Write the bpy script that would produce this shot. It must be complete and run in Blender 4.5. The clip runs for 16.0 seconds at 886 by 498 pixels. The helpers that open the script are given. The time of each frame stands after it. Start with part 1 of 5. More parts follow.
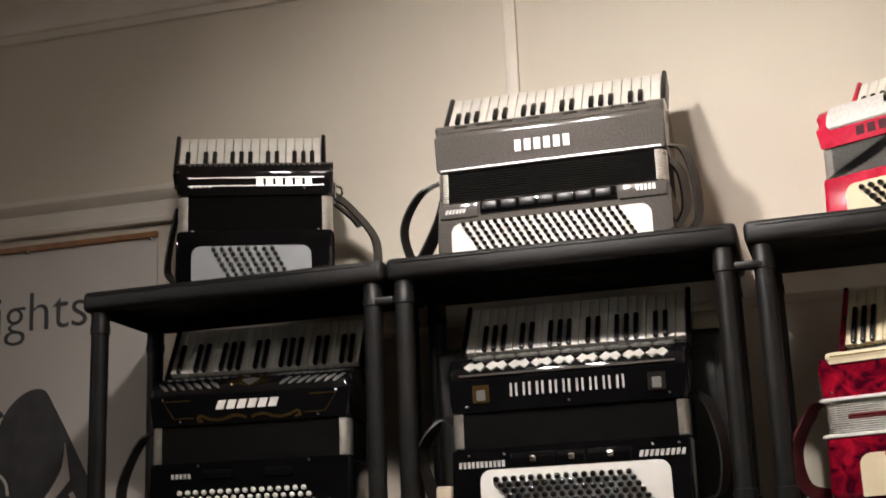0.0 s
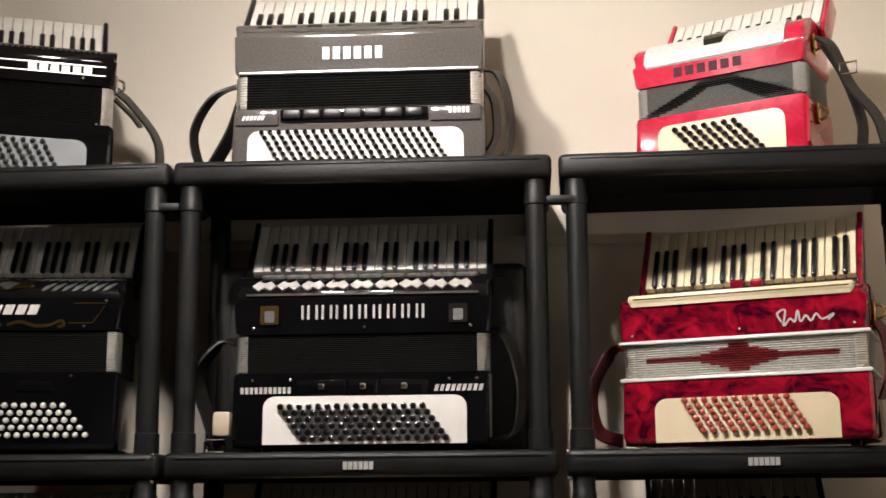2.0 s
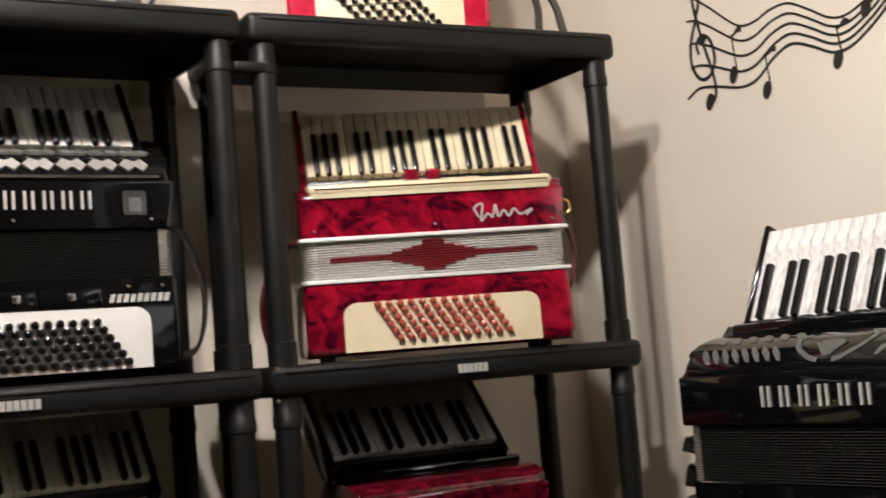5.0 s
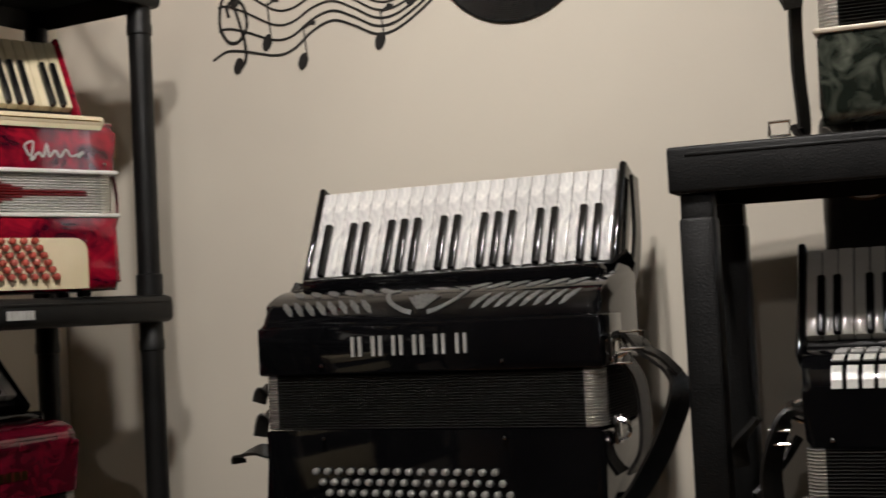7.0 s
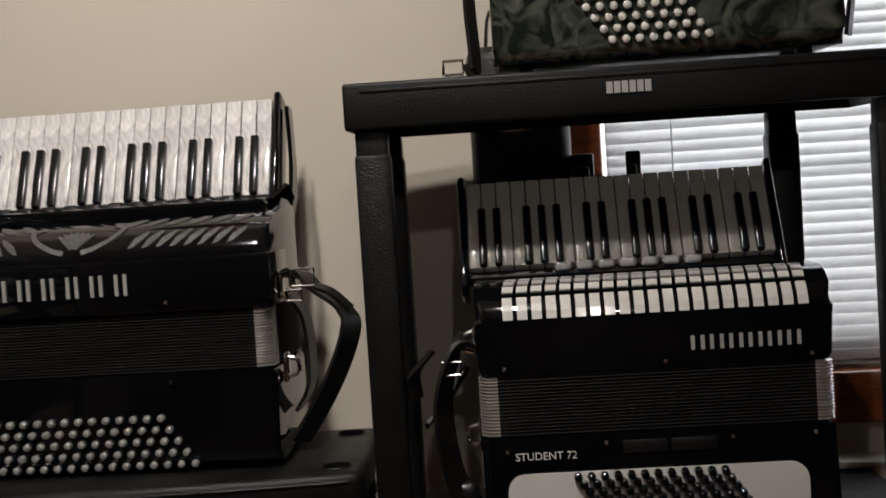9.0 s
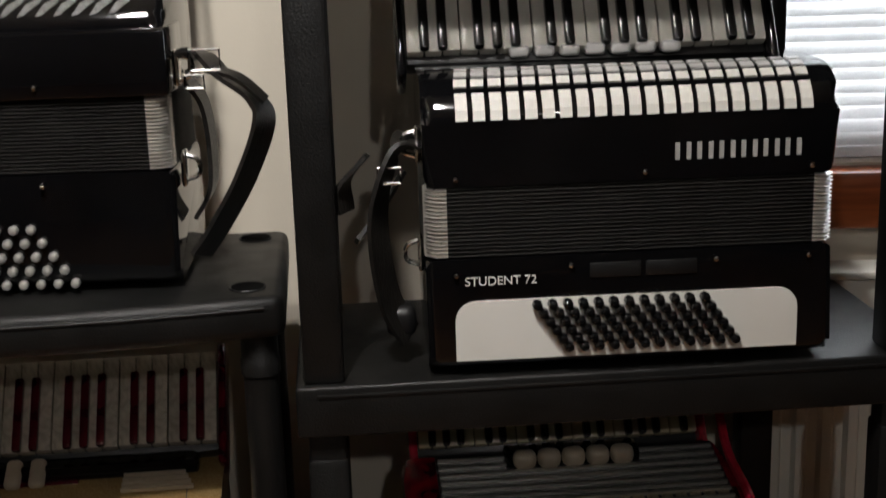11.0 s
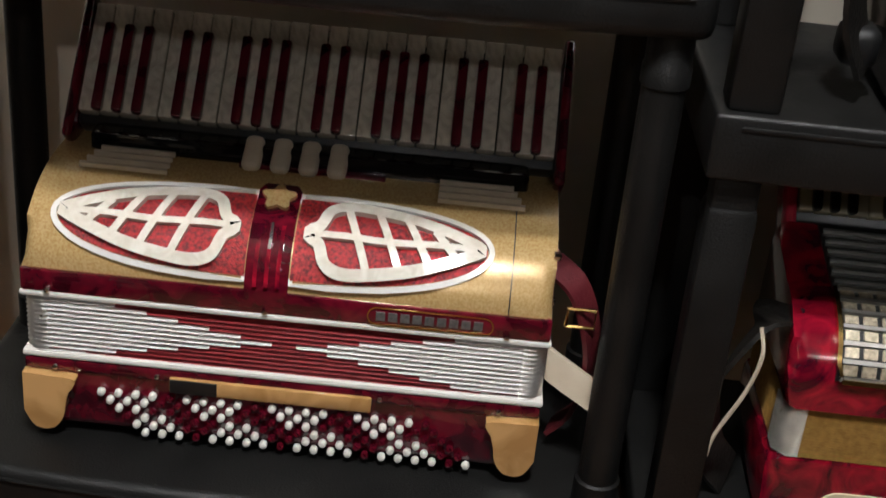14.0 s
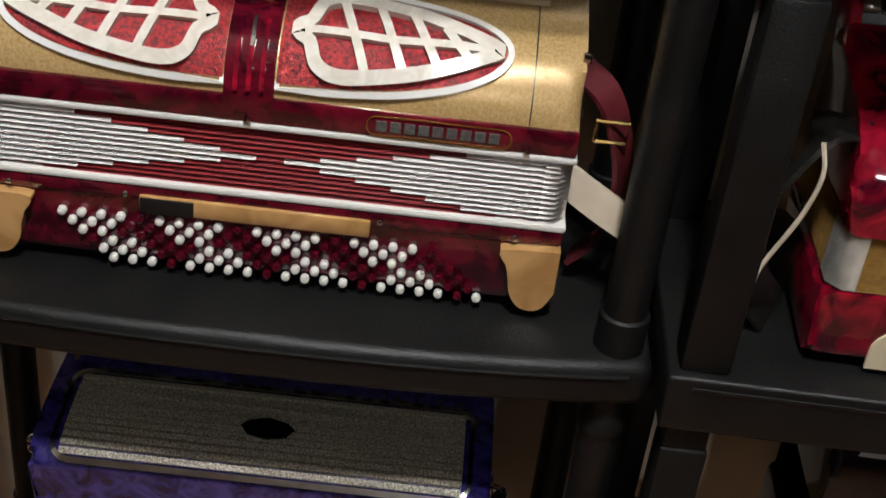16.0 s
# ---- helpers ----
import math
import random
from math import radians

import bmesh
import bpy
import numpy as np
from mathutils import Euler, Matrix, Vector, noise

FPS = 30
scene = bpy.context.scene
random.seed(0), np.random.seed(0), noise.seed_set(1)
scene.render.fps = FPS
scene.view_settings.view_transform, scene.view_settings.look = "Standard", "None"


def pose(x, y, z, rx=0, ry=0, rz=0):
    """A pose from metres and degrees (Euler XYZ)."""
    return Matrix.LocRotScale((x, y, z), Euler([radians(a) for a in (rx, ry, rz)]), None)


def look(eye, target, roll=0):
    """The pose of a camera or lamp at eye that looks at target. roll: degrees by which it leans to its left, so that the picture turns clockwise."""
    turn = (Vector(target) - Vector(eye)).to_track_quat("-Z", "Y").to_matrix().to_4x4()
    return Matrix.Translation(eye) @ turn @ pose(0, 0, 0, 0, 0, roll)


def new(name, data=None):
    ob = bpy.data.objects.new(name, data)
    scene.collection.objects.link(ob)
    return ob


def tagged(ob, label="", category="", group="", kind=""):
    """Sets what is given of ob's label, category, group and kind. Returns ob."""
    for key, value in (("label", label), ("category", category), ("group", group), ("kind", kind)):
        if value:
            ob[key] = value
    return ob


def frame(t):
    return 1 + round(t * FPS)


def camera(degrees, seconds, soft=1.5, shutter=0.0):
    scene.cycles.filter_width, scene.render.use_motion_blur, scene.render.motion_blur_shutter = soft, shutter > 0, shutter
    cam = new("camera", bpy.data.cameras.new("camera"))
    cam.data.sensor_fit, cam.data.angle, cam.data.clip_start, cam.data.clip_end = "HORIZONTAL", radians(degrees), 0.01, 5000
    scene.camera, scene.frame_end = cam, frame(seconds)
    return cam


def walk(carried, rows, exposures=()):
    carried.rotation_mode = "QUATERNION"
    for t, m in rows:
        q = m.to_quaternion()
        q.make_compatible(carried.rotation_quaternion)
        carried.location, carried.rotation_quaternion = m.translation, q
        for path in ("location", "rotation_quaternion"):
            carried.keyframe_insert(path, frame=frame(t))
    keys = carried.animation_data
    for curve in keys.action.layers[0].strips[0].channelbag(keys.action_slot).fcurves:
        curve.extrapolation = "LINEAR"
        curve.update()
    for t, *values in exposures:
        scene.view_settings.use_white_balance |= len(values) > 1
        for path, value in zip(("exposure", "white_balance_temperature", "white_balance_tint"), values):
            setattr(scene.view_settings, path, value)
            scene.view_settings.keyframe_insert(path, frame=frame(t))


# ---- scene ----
cam = camera(37.2, 16.0, shutter=0.4)
PATH = [
    (0, (0.798, -2.515, 1.068), (0.298, -0.644, 1.571), -2.3),
    (0.5, (0.797, -2.488, 1.079), (0.338, -0.59, 1.509), -1.8),
    (1, (0.797, -2.448, 1.077), (0.418, -0.523, 1.466), -1.1),
    (1.5, (0.721, -2.422, 1.079), (0.484, -0.473, 1.463), -0.7),
    (2, (0.647, -2.36, 1.066), (0.533, -0.406, 1.474), -0.4),
    (2.5, (0.581, -2.28, 1.049), (0.563, -0.328, 1.484), -0.4),
    (3, (0.505, -2.2, 1.043), (0.592, -0.247, 1.464), -0.6),
    (3.2, (0.454, -2.164, 1.038), (0.606, -0.211, 1.445), -0.7),
    (5.3, (-0.15, -1.72, 1.187), (1.041, -0.119, 1.321), -3.5),
    (5.5, (-0.193, -1.657, 1.181), (1.091, -0.128, 1.304), -2.5),
    (6, (-0.257, -1.592, 1.172), (1.217, -0.244, 1.279), -2.7),
    (6.5, (-0.332, -1.531, 1.156), (1.324, -0.413, 1.254), -2.7),
    (7, (-0.392, -1.484, 1.154), (1.383, -0.566, 1.237), -2.9),
    (7.5, (-0.424, -1.443, 1.152), (1.432, -0.7, 1.226), -3.0),
    (8, (-0.441, -1.407, 1.157), (1.484, -0.867, 1.226), -2.9),
    (8.2, (-0.452, -1.392, 1.163), (1.497, -0.948, 1.232), -2.9),
    (10.3, (-0.223, -1.229, 1.253), (1.744, -1.121, 0.908), -3.1),
    (10.5, (-0.195, -1.212, 1.253), (1.764, -1.123, 0.86), -2.8),
    (11, (-0.13, -1.188, 1.241), (1.806, -1.131, 0.741), -1.8),
    (11.5, (-0.074, -1.163, 1.228), (1.835, -1.131, 0.631), -0.1),
    (12, (-0.027, -1.059, 1.212), (1.859, -1.07, 0.546), 2.3),
    (12.5, (0.026, -0.998, 1.187), (1.893, -0.91, 0.474), 3.4),
    (13, (0.068, -0.957, 1.168), (1.907, -0.784, 0.401), 4.3),
    (13.5, (0.106, -0.927, 1.137), (1.915, -0.697, 0.315), 5.1),
    (14, (0.149, -0.913, 1.108), (1.926, -0.677, 0.221), 5.6),
    (14.5, (0.183, -0.898, 1.075), (1.936, -0.683, 0.136), 6.4),
    (15, (0.216, -0.884, 1.044), (1.944, -0.692, 0.056), 6.9),
    (15.5, (0.251, -0.881, 1.022), (1.947, -0.698, -0.022), 7.2),
    (16, (0.28, -0.885, 1.004), (1.943, -0.699, -0.092), 6.8),
]
EXPOSURES = [(0.0, -0.10, 6500, 10), (1.5, 0.0, 6500, 10), (3.2, 0.18, 6450, 10), (5.3, 0.05, 6400, 10), (6.3, 0.0, 6350, 9), (7.0, -0.48, 6350, 8), (8.2, -0.84, 6450, 9),
             (10.3, -0.12, 6350, 8), (11.2, 0.12, 6250, 6), (12.5, 0.63, 6050, 5), (16.0, 0.58, 5950, 5)]
# spotlights: place, aim, power; the third is an unseen fill added for the low units
LAMPS = [((0.05, -0.93, 2.54), (0.70, 0.1, 1.2), 88.0), ((0.30, -0.95, 2.54), (1.1, -0.4, 0.9), 96.0), ((-2.3, -1.80, 2.45), (1.2, -0.9, 0.5), 37.0)]
WINDOW_POWER, DAY_GLOW = 0.9, 6.5
walk(cam, [(t, look(eye, target, roll)) for t, eye, target, roll in PATH], EXPOSURES)

# ---- world, lamps ----
FLOOR, CEIL = -0.54, 2.74
W1, W2 = 0.42, 1.622            # inner faces of the two walls that meet in the corner
WX, WY = -3.2, -5.5             # the walls behind the camera

world = bpy.data.worlds.new("world")
scene.world = world
world.use_nodes = True
wn = world.node_tree.nodes
sky = wn.new("ShaderNodeTexSky")
sky.sky_type, sky.sun_disc = "NISHITA", False
sky.sun_elevation, sky.sun_rotation = radians(35), radians(150)
wn["Background"].inputs[1].default_value = 0.10
world.node_tree.links.new(sky.outputs[0], wn["Background"].inputs[0])

LAMP_COLOUR = (1.0, 0.925, 0.872)


def lamp(name, kind, m, energy, colour, size):
    data = bpy.data.lights.new(name, kind)
    data.energy, data.color = energy, colour
    if kind == "AREA":
        data.shape, data.size, data.size_y = "RECTANGLE", size[0], size[1]
    else:
        data.shadow_soft_size = size
    if kind == "SPOT":
        data.spot_size, data.spot_blend = radians(150), 1.0
    ob = new(name, data)
    ob.matrix_world = m
    return ob


# ---- materials ----
def material(name, colour, rough=0.5, metal=0.0, second=None, scale=20.0, detail=4.0, bump=0.0, bump_scale=200.0, coat=0.0,
             lo=0.35, hi=0.65, vary=0.0, distort=0.0, spec=0.5, streak=None, rough_vary=0.0):
    m = bpy.data.materials.new(name)
    m.use_nodes = True
    n, l = m.node_tree.nodes, m.node_tree.links
    b = n["Principled BSDF"]
    b.inputs["Base Color"].default_value = (*colour, 1)
    b.inputs["Roughness"].default_value = rough
    b.inputs["Metallic"].default_value = metal
    b.inputs["Coat Weight"].default_value = coat
    b.inputs["Coat Roughness"].default_value = 0.06
    b.inputs["Specular IOR Level"].default_value = spec
    tc = n.new("ShaderNodeTexCoord")
    src = tc.outputs["Object"]
    if streak:
        mp = n.new("ShaderNodeMapping")
        mp.inputs["Scale"].default_value = streak
        l.new(src, mp.inputs["Vector"])
        src = mp.outputs[0]
    if second:
        t = n.new("ShaderNodeTexNoise")
        t.inputs["Scale"].default_value, t.inputs["Detail"].default_value, t.inputs["Distortion"].default_value = scale, detail, distort
        l.new(src, t.inputs["Vector"])
        r = n.new("ShaderNodeValToRGB")
        r.color_ramp.elements[0].position, r.color_ramp.elements[1].position = lo, hi
        r.color_ramp.elements[0].color, r.color_ramp.elements[1].color = (*colour, 1), (*second, 1)
        l.new(t.outputs["Fac"], r.inputs[0])
        out = r.outputs[0]
        if vary:
            oi = n.new("ShaderNodeObjectInfo")
            hs = n.new("ShaderNodeHueSaturation")
            mr = n.new("ShaderNodeMapRange")
            mr.inputs["To Min"].default_value, mr.inputs["To Max"].default_value = 1 - vary, 1 + vary
            l.new(oi.outputs["Random"], mr.inputs["Value"])
            l.new(mr.outputs[0], hs.inputs["Value"])
            l.new(out, hs.inputs["Color"])
            out = hs.outputs[0]
        l.new(out, b.inputs["Base Color"])
    if rough_vary:
        t3 = n.new("ShaderNodeTexNoise")
        t3.inputs["Scale"].default_value, t3.inputs["Detail"].default_value = 35, 6
        l.new(tc.outputs["Object"], t3.inputs["Vector"])
        mr3 = n.new("ShaderNodeMapRange")
        mr3.inputs["To Min"].default_value, mr3.inputs["To Max"].default_value = max(0.02, rough - rough_vary), rough + rough_vary
        l.new(t3.outputs["Fac"], mr3.inputs["Value"])
        l.new(mr3.outputs[0], b.inputs["Roughness"])
    if bump:
        t2 = n.new("ShaderNodeTexNoise")
        t2.inputs["Scale"].default_value, t2.inputs["Detail"].default_value = bump_scale, 5
        l.new(tc.outputs["Object"], t2.inputs["Vector"])
        bp = n.new("ShaderNodeBump")
        bp.inputs["Strength"].default_value, bp.inputs["Distance"].default_value = bump, 0.002
        l.new(t2.outputs["Fac"], bp.inputs["Height"])
        l.new(bp.outputs[0], b.inputs["Normal"])
    return m


M = {}
M["wall"] = material("wall_paint", (0.68, 0.62, 0.52), 0.75, second=(0.62, 0.56, 0.47), scale=1.6, bump=0.11, bump_scale=120)
# unseen walls, coloured dark so that glossy black cases mirror a dim room
M["wall_dark"] = material("dark_unseen_wall", (0.20, 0.16, 0.12), 0.7, second=(0.16, 0.13, 0.10), scale=2, bump=0.2)
M["ceiling"] = material("ceiling_paint", (0.70, 0.65, 0.57), 0.8, second=(0.64, 0.60, 0.52), scale=2, bump=0.2)
M["trim"] = material("trim_paint", (0.74, 0.69, 0.60), 0.45, second=(0.67, 0.62, 0.54), scale=6, bump=0.1)
M["floor"] = material("floor_laminate", (0.22, 0.11, 0.05), 0.4, second=(0.34, 0.18, 0.09), scale=9, streak=(1, 12, 1), bump=0.15, vary=0.2)
M["plastic"] = material("shelf_plastic", (0.0048, 0.0048, 0.0047), 0.42, second=(0.0085, 0.0083, 0.0080), scale=14, spec=0.28, bump=0.35, bump_scale=420, rough_vary=0.12)
M["black"] = material("black_celluloid", (0.002, 0.002, 0.0025), 0.06, second=(0.004, 0.004, 0.0045), scale=8, coat=0.1, rough_vary=0.04)
M["satin"] = material("satin_black", (0.005, 0.005, 0.0055), 0.36, second=(0.010, 0.010, 0.010), scale=30, bump=0.1)
M["bellows"] = material("bellows_cloth", (0.011, 0.0105, 0.0098), 0.55, second=(0.019, 0.018, 0.0165), scale=60, spec=0.3, bump=0.3, bump_scale=600)
M["bellows_silver"] = material("bellows_silver_cloth", (0.62, 0.61, 0.57), 0.42, 0.0, second=(0.48, 0.47, 0.45), scale=220, bump=0.3, bump_scale=700)
M["bellows_grey"] = material("bellows_grey_cloth", (0.34, 0.34, 0.32), 0.5, 0.0, second=(0.25, 0.25, 0.24), scale=220, bump=0.3, bump_scale=700)
M["bellows_red"] = material("bellows_red_cloth", (0.22, 0.012, 0.016), 0.5, second=(0.16, 0.008, 0.012), scale=120, bump=0.2, bump_scale=600)
M["bellows_gold"] = material("bellows_gold_cloth", (0.50, 0.30, 0.08), 0.4, 0.4, second=(0.36, 0.20, 0.05), scale=150, bump=0.2, bump_scale=600)
M["red_pearl"] = material("red_pearl", (0.050, 0.001, 0.008), 0.10, second=(0.32, 0.006, 0.022), scale=22, detail=3, distort=1.6, coat=0.6, lo=0.36, hi=0.66)
M["button_red"] = material("red_brown_buttons", (0.42, 0.085, 0.055), 0.18, second=(0.32, 0.05, 0.035), scale=60, coat=0.4)
M["dark_red"] = material("dark_red_pearl", (0.030, 0.001, 0.005), 0.12, second=(0.12, 0.004, 0.014), scale=30, detail=3, distort=1.4, coat=0.6)
M["red_paint"] = material("red_paint", (0.56, 0.022, 0.060), 0.15, second=(0.42, 0.010, 0.034), scale=28, detail=3, distort=1.2, coat=0.6)
M["red_cloth"] = material("red_grille_cloth", (0.42, 0.018, 0.022), 0.32, 0.35, second=(0.07, 0.003, 0.006), scale=300, bump=0.5, bump_scale=800)
M["gold_sparkle"] = material("gold_sparkle", (0.46, 0.29, 0.11), 0.24, 0.25, second=(0.60, 0.42, 0.19), scale=420, detail=2, coat=0.7, bump=0.08, bump_scale=900)
M["orange_wood"] = material("amber_celluloid", (0.36, 0.19, 0.065), 0.16, second=(0.54, 0.31, 0.12), scale=22, detail=3, distort=1.2, coat=0.7)
M["green_pearl"] = material("green_grey_pearl", (0.012, 0.016, 0.012), 0.12, second=(0.13, 0.14, 0.11), scale=22, detail=5, distort=2.2, coat=0.6, lo=0.40, hi=0.75)
M["blue_pearl"] = material("blue_pearl", (0.006, 0.004, 0.045), 0.12, second=(0.055, 0.045, 0.24), scale=40, detail=3, distort=1.5, coat=0.6)
M["cream"] = material("cream_celluloid", (0.68, 0.58, 0.40), 0.25, second=(0.60, 0.50, 0.33), scale=10, coat=0.3)
M["white"] = material("white_plastic", (0.72, 0.70, 0.66), 0.28, second=(0.64, 0.62, 0.57), scale=8, coat=0.2)
M["grey_white"] = material("grey_white_plastic", (0.52, 0.51, 0.50), 0.3, second=(0.46, 0.45, 0.44), scale=8)
M["plate_grey"] = material("grey_plate_plastic", (0.25, 0.26, 0.27), 0.3, second=(0.21, 0.22, 0.23), scale=8)
# near-black colour that stands for the shade down the open post sockets
M["socket_dark"] = material("painted_socket_shade", (0.0012, 0.0012, 0.0012), 0.9, second=(0.002, 0.002, 0.002), scale=40, spec=0.05)
M["key_white"] = material("ivory_keys", (0.72, 0.70, 0.64), 0.14, second=(0.66, 0.63, 0.56), scale=20, coat=0.4, vary=0.05)
M["key_cream"] = material("cream_keys", (0.66, 0.58, 0.40), 0.16, second=(0.58, 0.50, 0.33), scale=20, coat=0.4, vary=0.06)
M["key_pearl"] = material("pearl_keys", (0.90, 0.88, 0.84), 0.10, second=(0.50, 0.49, 0.49), scale=55, detail=3, distort=1.8, coat=0.6, vary=0.10, streak=(1, 0.35, 0.35))
M["key_tan"] = material("tan_pearl_keys", (0.60, 0.54, 0.44), 0.15, second=(0.42, 0.37, 0.30), scale=60, distort=1.5, coat=0.5, vary=0.12)
M["key_black"] = material("black_keys", (0.006, 0.006, 0.006), 0.2, second=(0.012, 0.012, 0.012), scale=20)
M["chrome"] = material("chrome", (0.78, 0.77, 0.75), 0.14, 1.0, second=(0.66, 0.65, 0.63), scale=60, rough_vary=0.06)
M["button_silver"] = material("silver_button", (0.62, 0.61, 0.58), 0.28, 0.6, second=(0.54, 0.53, 0.50), scale=60)
M["bone_white"] = material("ivory_pearl", (0.72, 0.68, 0.60), 0.16, second=(0.60, 0.55, 0.46), scale=50, distort=1.5, coat=0.5)
M["corner_metal"] = material("polished_corner_metal", (0.86, 0.84, 0.80), 0.30, 0.88, second=(0.74, 0.72, 0.68), scale=80, rough_vary=0.08)
M["brushed"] = material("brushed_silver", (0.60, 0.59, 0.57), 0.32, 1.0, second=(0.46, 0.45, 0.44), scale=30, streak=(1, 30, 30))
M["gold"] = material("gold_trim", (0.70, 0.48, 0.18), 0.22, 1.0, second=(0.58, 0.38, 0.13), scale=40)
M["gunmetal"] = material("gunmetal_paint", (0.085, 0.078, 0.071), 0.10, 0.1, second=(0.11, 0.101, 0.093), scale=240)
M["leather"] = material("black_leather", (0.006, 0.0055, 0.005), 0.38, second=(0.014, 0.012, 0.010), scale=50, bump=0.5, bump_scale=300)
M["leather_red"] = material("burgundy_leather", (0.07, 0.008, 0.012), 0.4, second=(0.10, 0.014, 0.018), scale=40, bump=0.4, bump_scale=300)
M["leather_brown"] = material("tan_leather", (0.28, 0.15, 0.06), 0.45, second=(0.20, 0.10, 0.04), scale=40, bump=0.4, bump_scale=300)
M["decal"] = material("decal_vinyl", (0.012, 0.011, 0.010), 0.5, second=(0.02, 0.018, 0.016), scale=20)
M["vinyl"] = material("record_vinyl", (0.010, 0.010, 0.010), 0.22, second=(0.016, 0.016, 0.016), scale=30)
M["poster"] = material("poster_paper", (0.60, 0.57, 0.53), 0.6, second=(0.55, 0.52, 0.48), scale=3, bump=0.1)
M["ink"] = material("poster_ink", (0.03, 0.03, 0.032), 0.55, second=(0.05, 0.05, 0.052), scale=20)
M["tape"] = material("brown_frame_wood", (0.22, 0.09, 0.03), 0.5, second=(0.30, 0.14, 0.05), scale=30)
M["wood"] = material("mahogany_sill", (0.16, 0.035, 0.012), 0.28, second=(0.26, 0.07, 0.022), scale=10, streak=(14, 1, 14), coat=0.4)
M["slat"] = material("blind_slat", (0.80, 0.80, 0.80), 0.4, second=(0.74, 0.74, 0.75), scale=30)
M["radiator"] = material("radiator_enamel", (0.72, 0.70, 0.64), 0.3, second=(0.66, 0.64, 0.58), scale=12)
M["bone"] = material("bone_plastic", (0.55, 0.47, 0.36), 0.35, second=(0.48, 0.40, 0.30), scale=30)
M["cut_grey"] = material("grille_mesh_grey", (0.16, 0.16, 0.155), 0.4, 0.4, second=(0.09, 0.09, 0.088), scale=300, bump=0.4, bump_scale=900)
M["burgundy_key"] = material("burgundy_keys", (0.05, 0.002, 0.008), 0.15, second=(0.10, 0.006, 0.014), scale=30, coat=0.5)
M["mark_red"] = material("dark_red_print", (0.045, 0.004, 0.010), 0.6, second=(0.06, 0.006, 0.014), scale=40, spec=0.2)
M["silver_print"] = material("silver_print", (0.62, 0.61, 0.58), 0.3, 0.4, second=(0.56, 0.55, 0.52), scale=60)

sn, slk = M["slat"].node_tree.nodes, M["slat"].node_tree.links        # thin slats let some daylight through
tr, mx = sn.new("ShaderNodeBsdfTranslucent"), sn.new("ShaderNodeMixShader")
tr.inputs[0].default_value, mx.inputs[0].default_value = (0.9, 0.9, 0.9, 1), 0.45
slk.new(sn["Principled BSDF"].outputs[0], mx.inputs[1])
slk.new(tr.outputs[0], mx.inputs[2])
slk.new(mx.outputs[0], sn["Material Output"].inputs[0])

glow = bpy.data.materials.new("daylight_backdrop")
glow.use_nodes = True
gn = glow.node_tree.nodes
gn.remove(gn["Principled BSDF"])
em = gn.new("ShaderNodeEmission")
em.inputs[0].default_value, em.inputs[1].default_value = (0.95, 0.97, 1.0, 1), DAY_GLOW
glow.node_tree.links.new(em.outputs[0], gn["Material Output"].inputs[0])
bulb = bpy.data.materials.new("lamp_glass")
bulb.use_nodes = True
bn = bulb.node_tree.nodes["Principled BSDF"]
bn.inputs["Emission Color"].default_value, bn.inputs["Emission Strength"].default_value = (1, 0.82, 0.6, 1), 12
M["glow"], M["bulb"] = glow, bulb


# ---- mesh helpers ----
def finish(name, bm, mat, parent=None, label="", angle=35):
    me = bpy.data.meshes.new(name)
    bmesh.ops.recalc_face_normals(bm, faces=bm.faces[:])
    for f in bm.faces:
        f.smooth = True
    bm.to_mesh(me)
    bm.free()
    me.set_sharp_from_angle(angle=radians(angle))
    me.materials.append(M[mat])
    ob = new(name, me)
    if parent is not None:
        ob.parent = parent
    if label:
        ob["label"] = label
    return ob


def part(name, bm, mat, parent, label=""):
    return finish(name, bm, mat, parent, label)


def share(name, me, parent, loc, rot=None):
    """One more piece on a mesh that is already there."""
    ob = new(name, me)
    ob.parent = parent
    ob.location = loc
    if rot is not None:
        ob.rotation_euler = rot
    return ob


def add_box(bm, x0, x1, y0, y1, z0, z1, r=0.0, seg=2):
    g = bmesh.ops.create_cube(bm, size=1.0)
    vs = g["verts"]
    for v in vs:
        v.co = Vector((x0 + (v.co.x + 0.5) * (x1 - x0), y0 + (v.co.y + 0.5) * (y1 - y0), z0 + (v.co.z + 0.5) * (z1 - z0)))
    if r:
        es = list({e for v in vs for e in v.link_edges})
        bmesh.ops.bevel(bm, geom=es, offset=r, segments=seg, profile=0.5, affect="EDGES", clamp_overlap=True)


def box(*a, **k):
    bm = bmesh.new()
    add_box(bm, *a, **k)
    return bm


def add_tube(bm, pts, radius, sides=10, flat=1.0, cap=True):
    """A tube along points; radius a number or a list, flat squeezes it across."""
    pts = [Vector(p) for p in pts]
    rings = []
    for i, p in enumerate(pts):
        d = (pts[min(i + 1, len(pts) - 1)] - pts[max(i - 1, 0)]).normalized()
        a = d.cross(Vector((0, 0, 1)))
        if a.length < 0.05:
            a = d.cross(Vector((0, 1, 0)))
        a.normalize()
        b = a.cross(d)
        r = radius[i] if isinstance(radius, (list, tuple)) else radius
        rings.append([bm.verts.new(p + a * math.cos(2 * math.pi * k / sides) * r + b * math.sin(2 * math.pi * k / sides) * r * flat) for k in range(sides)])
    for q, w in zip(rings, rings[1:]):
        for k in range(sides):
            bm.faces.new((q[k], q[(k + 1) % sides], w[(k + 1) % sides], w[k]))
    if cap:
        bm.faces.new(rings[0][::-1])
        bm.faces.new(rings[-1])


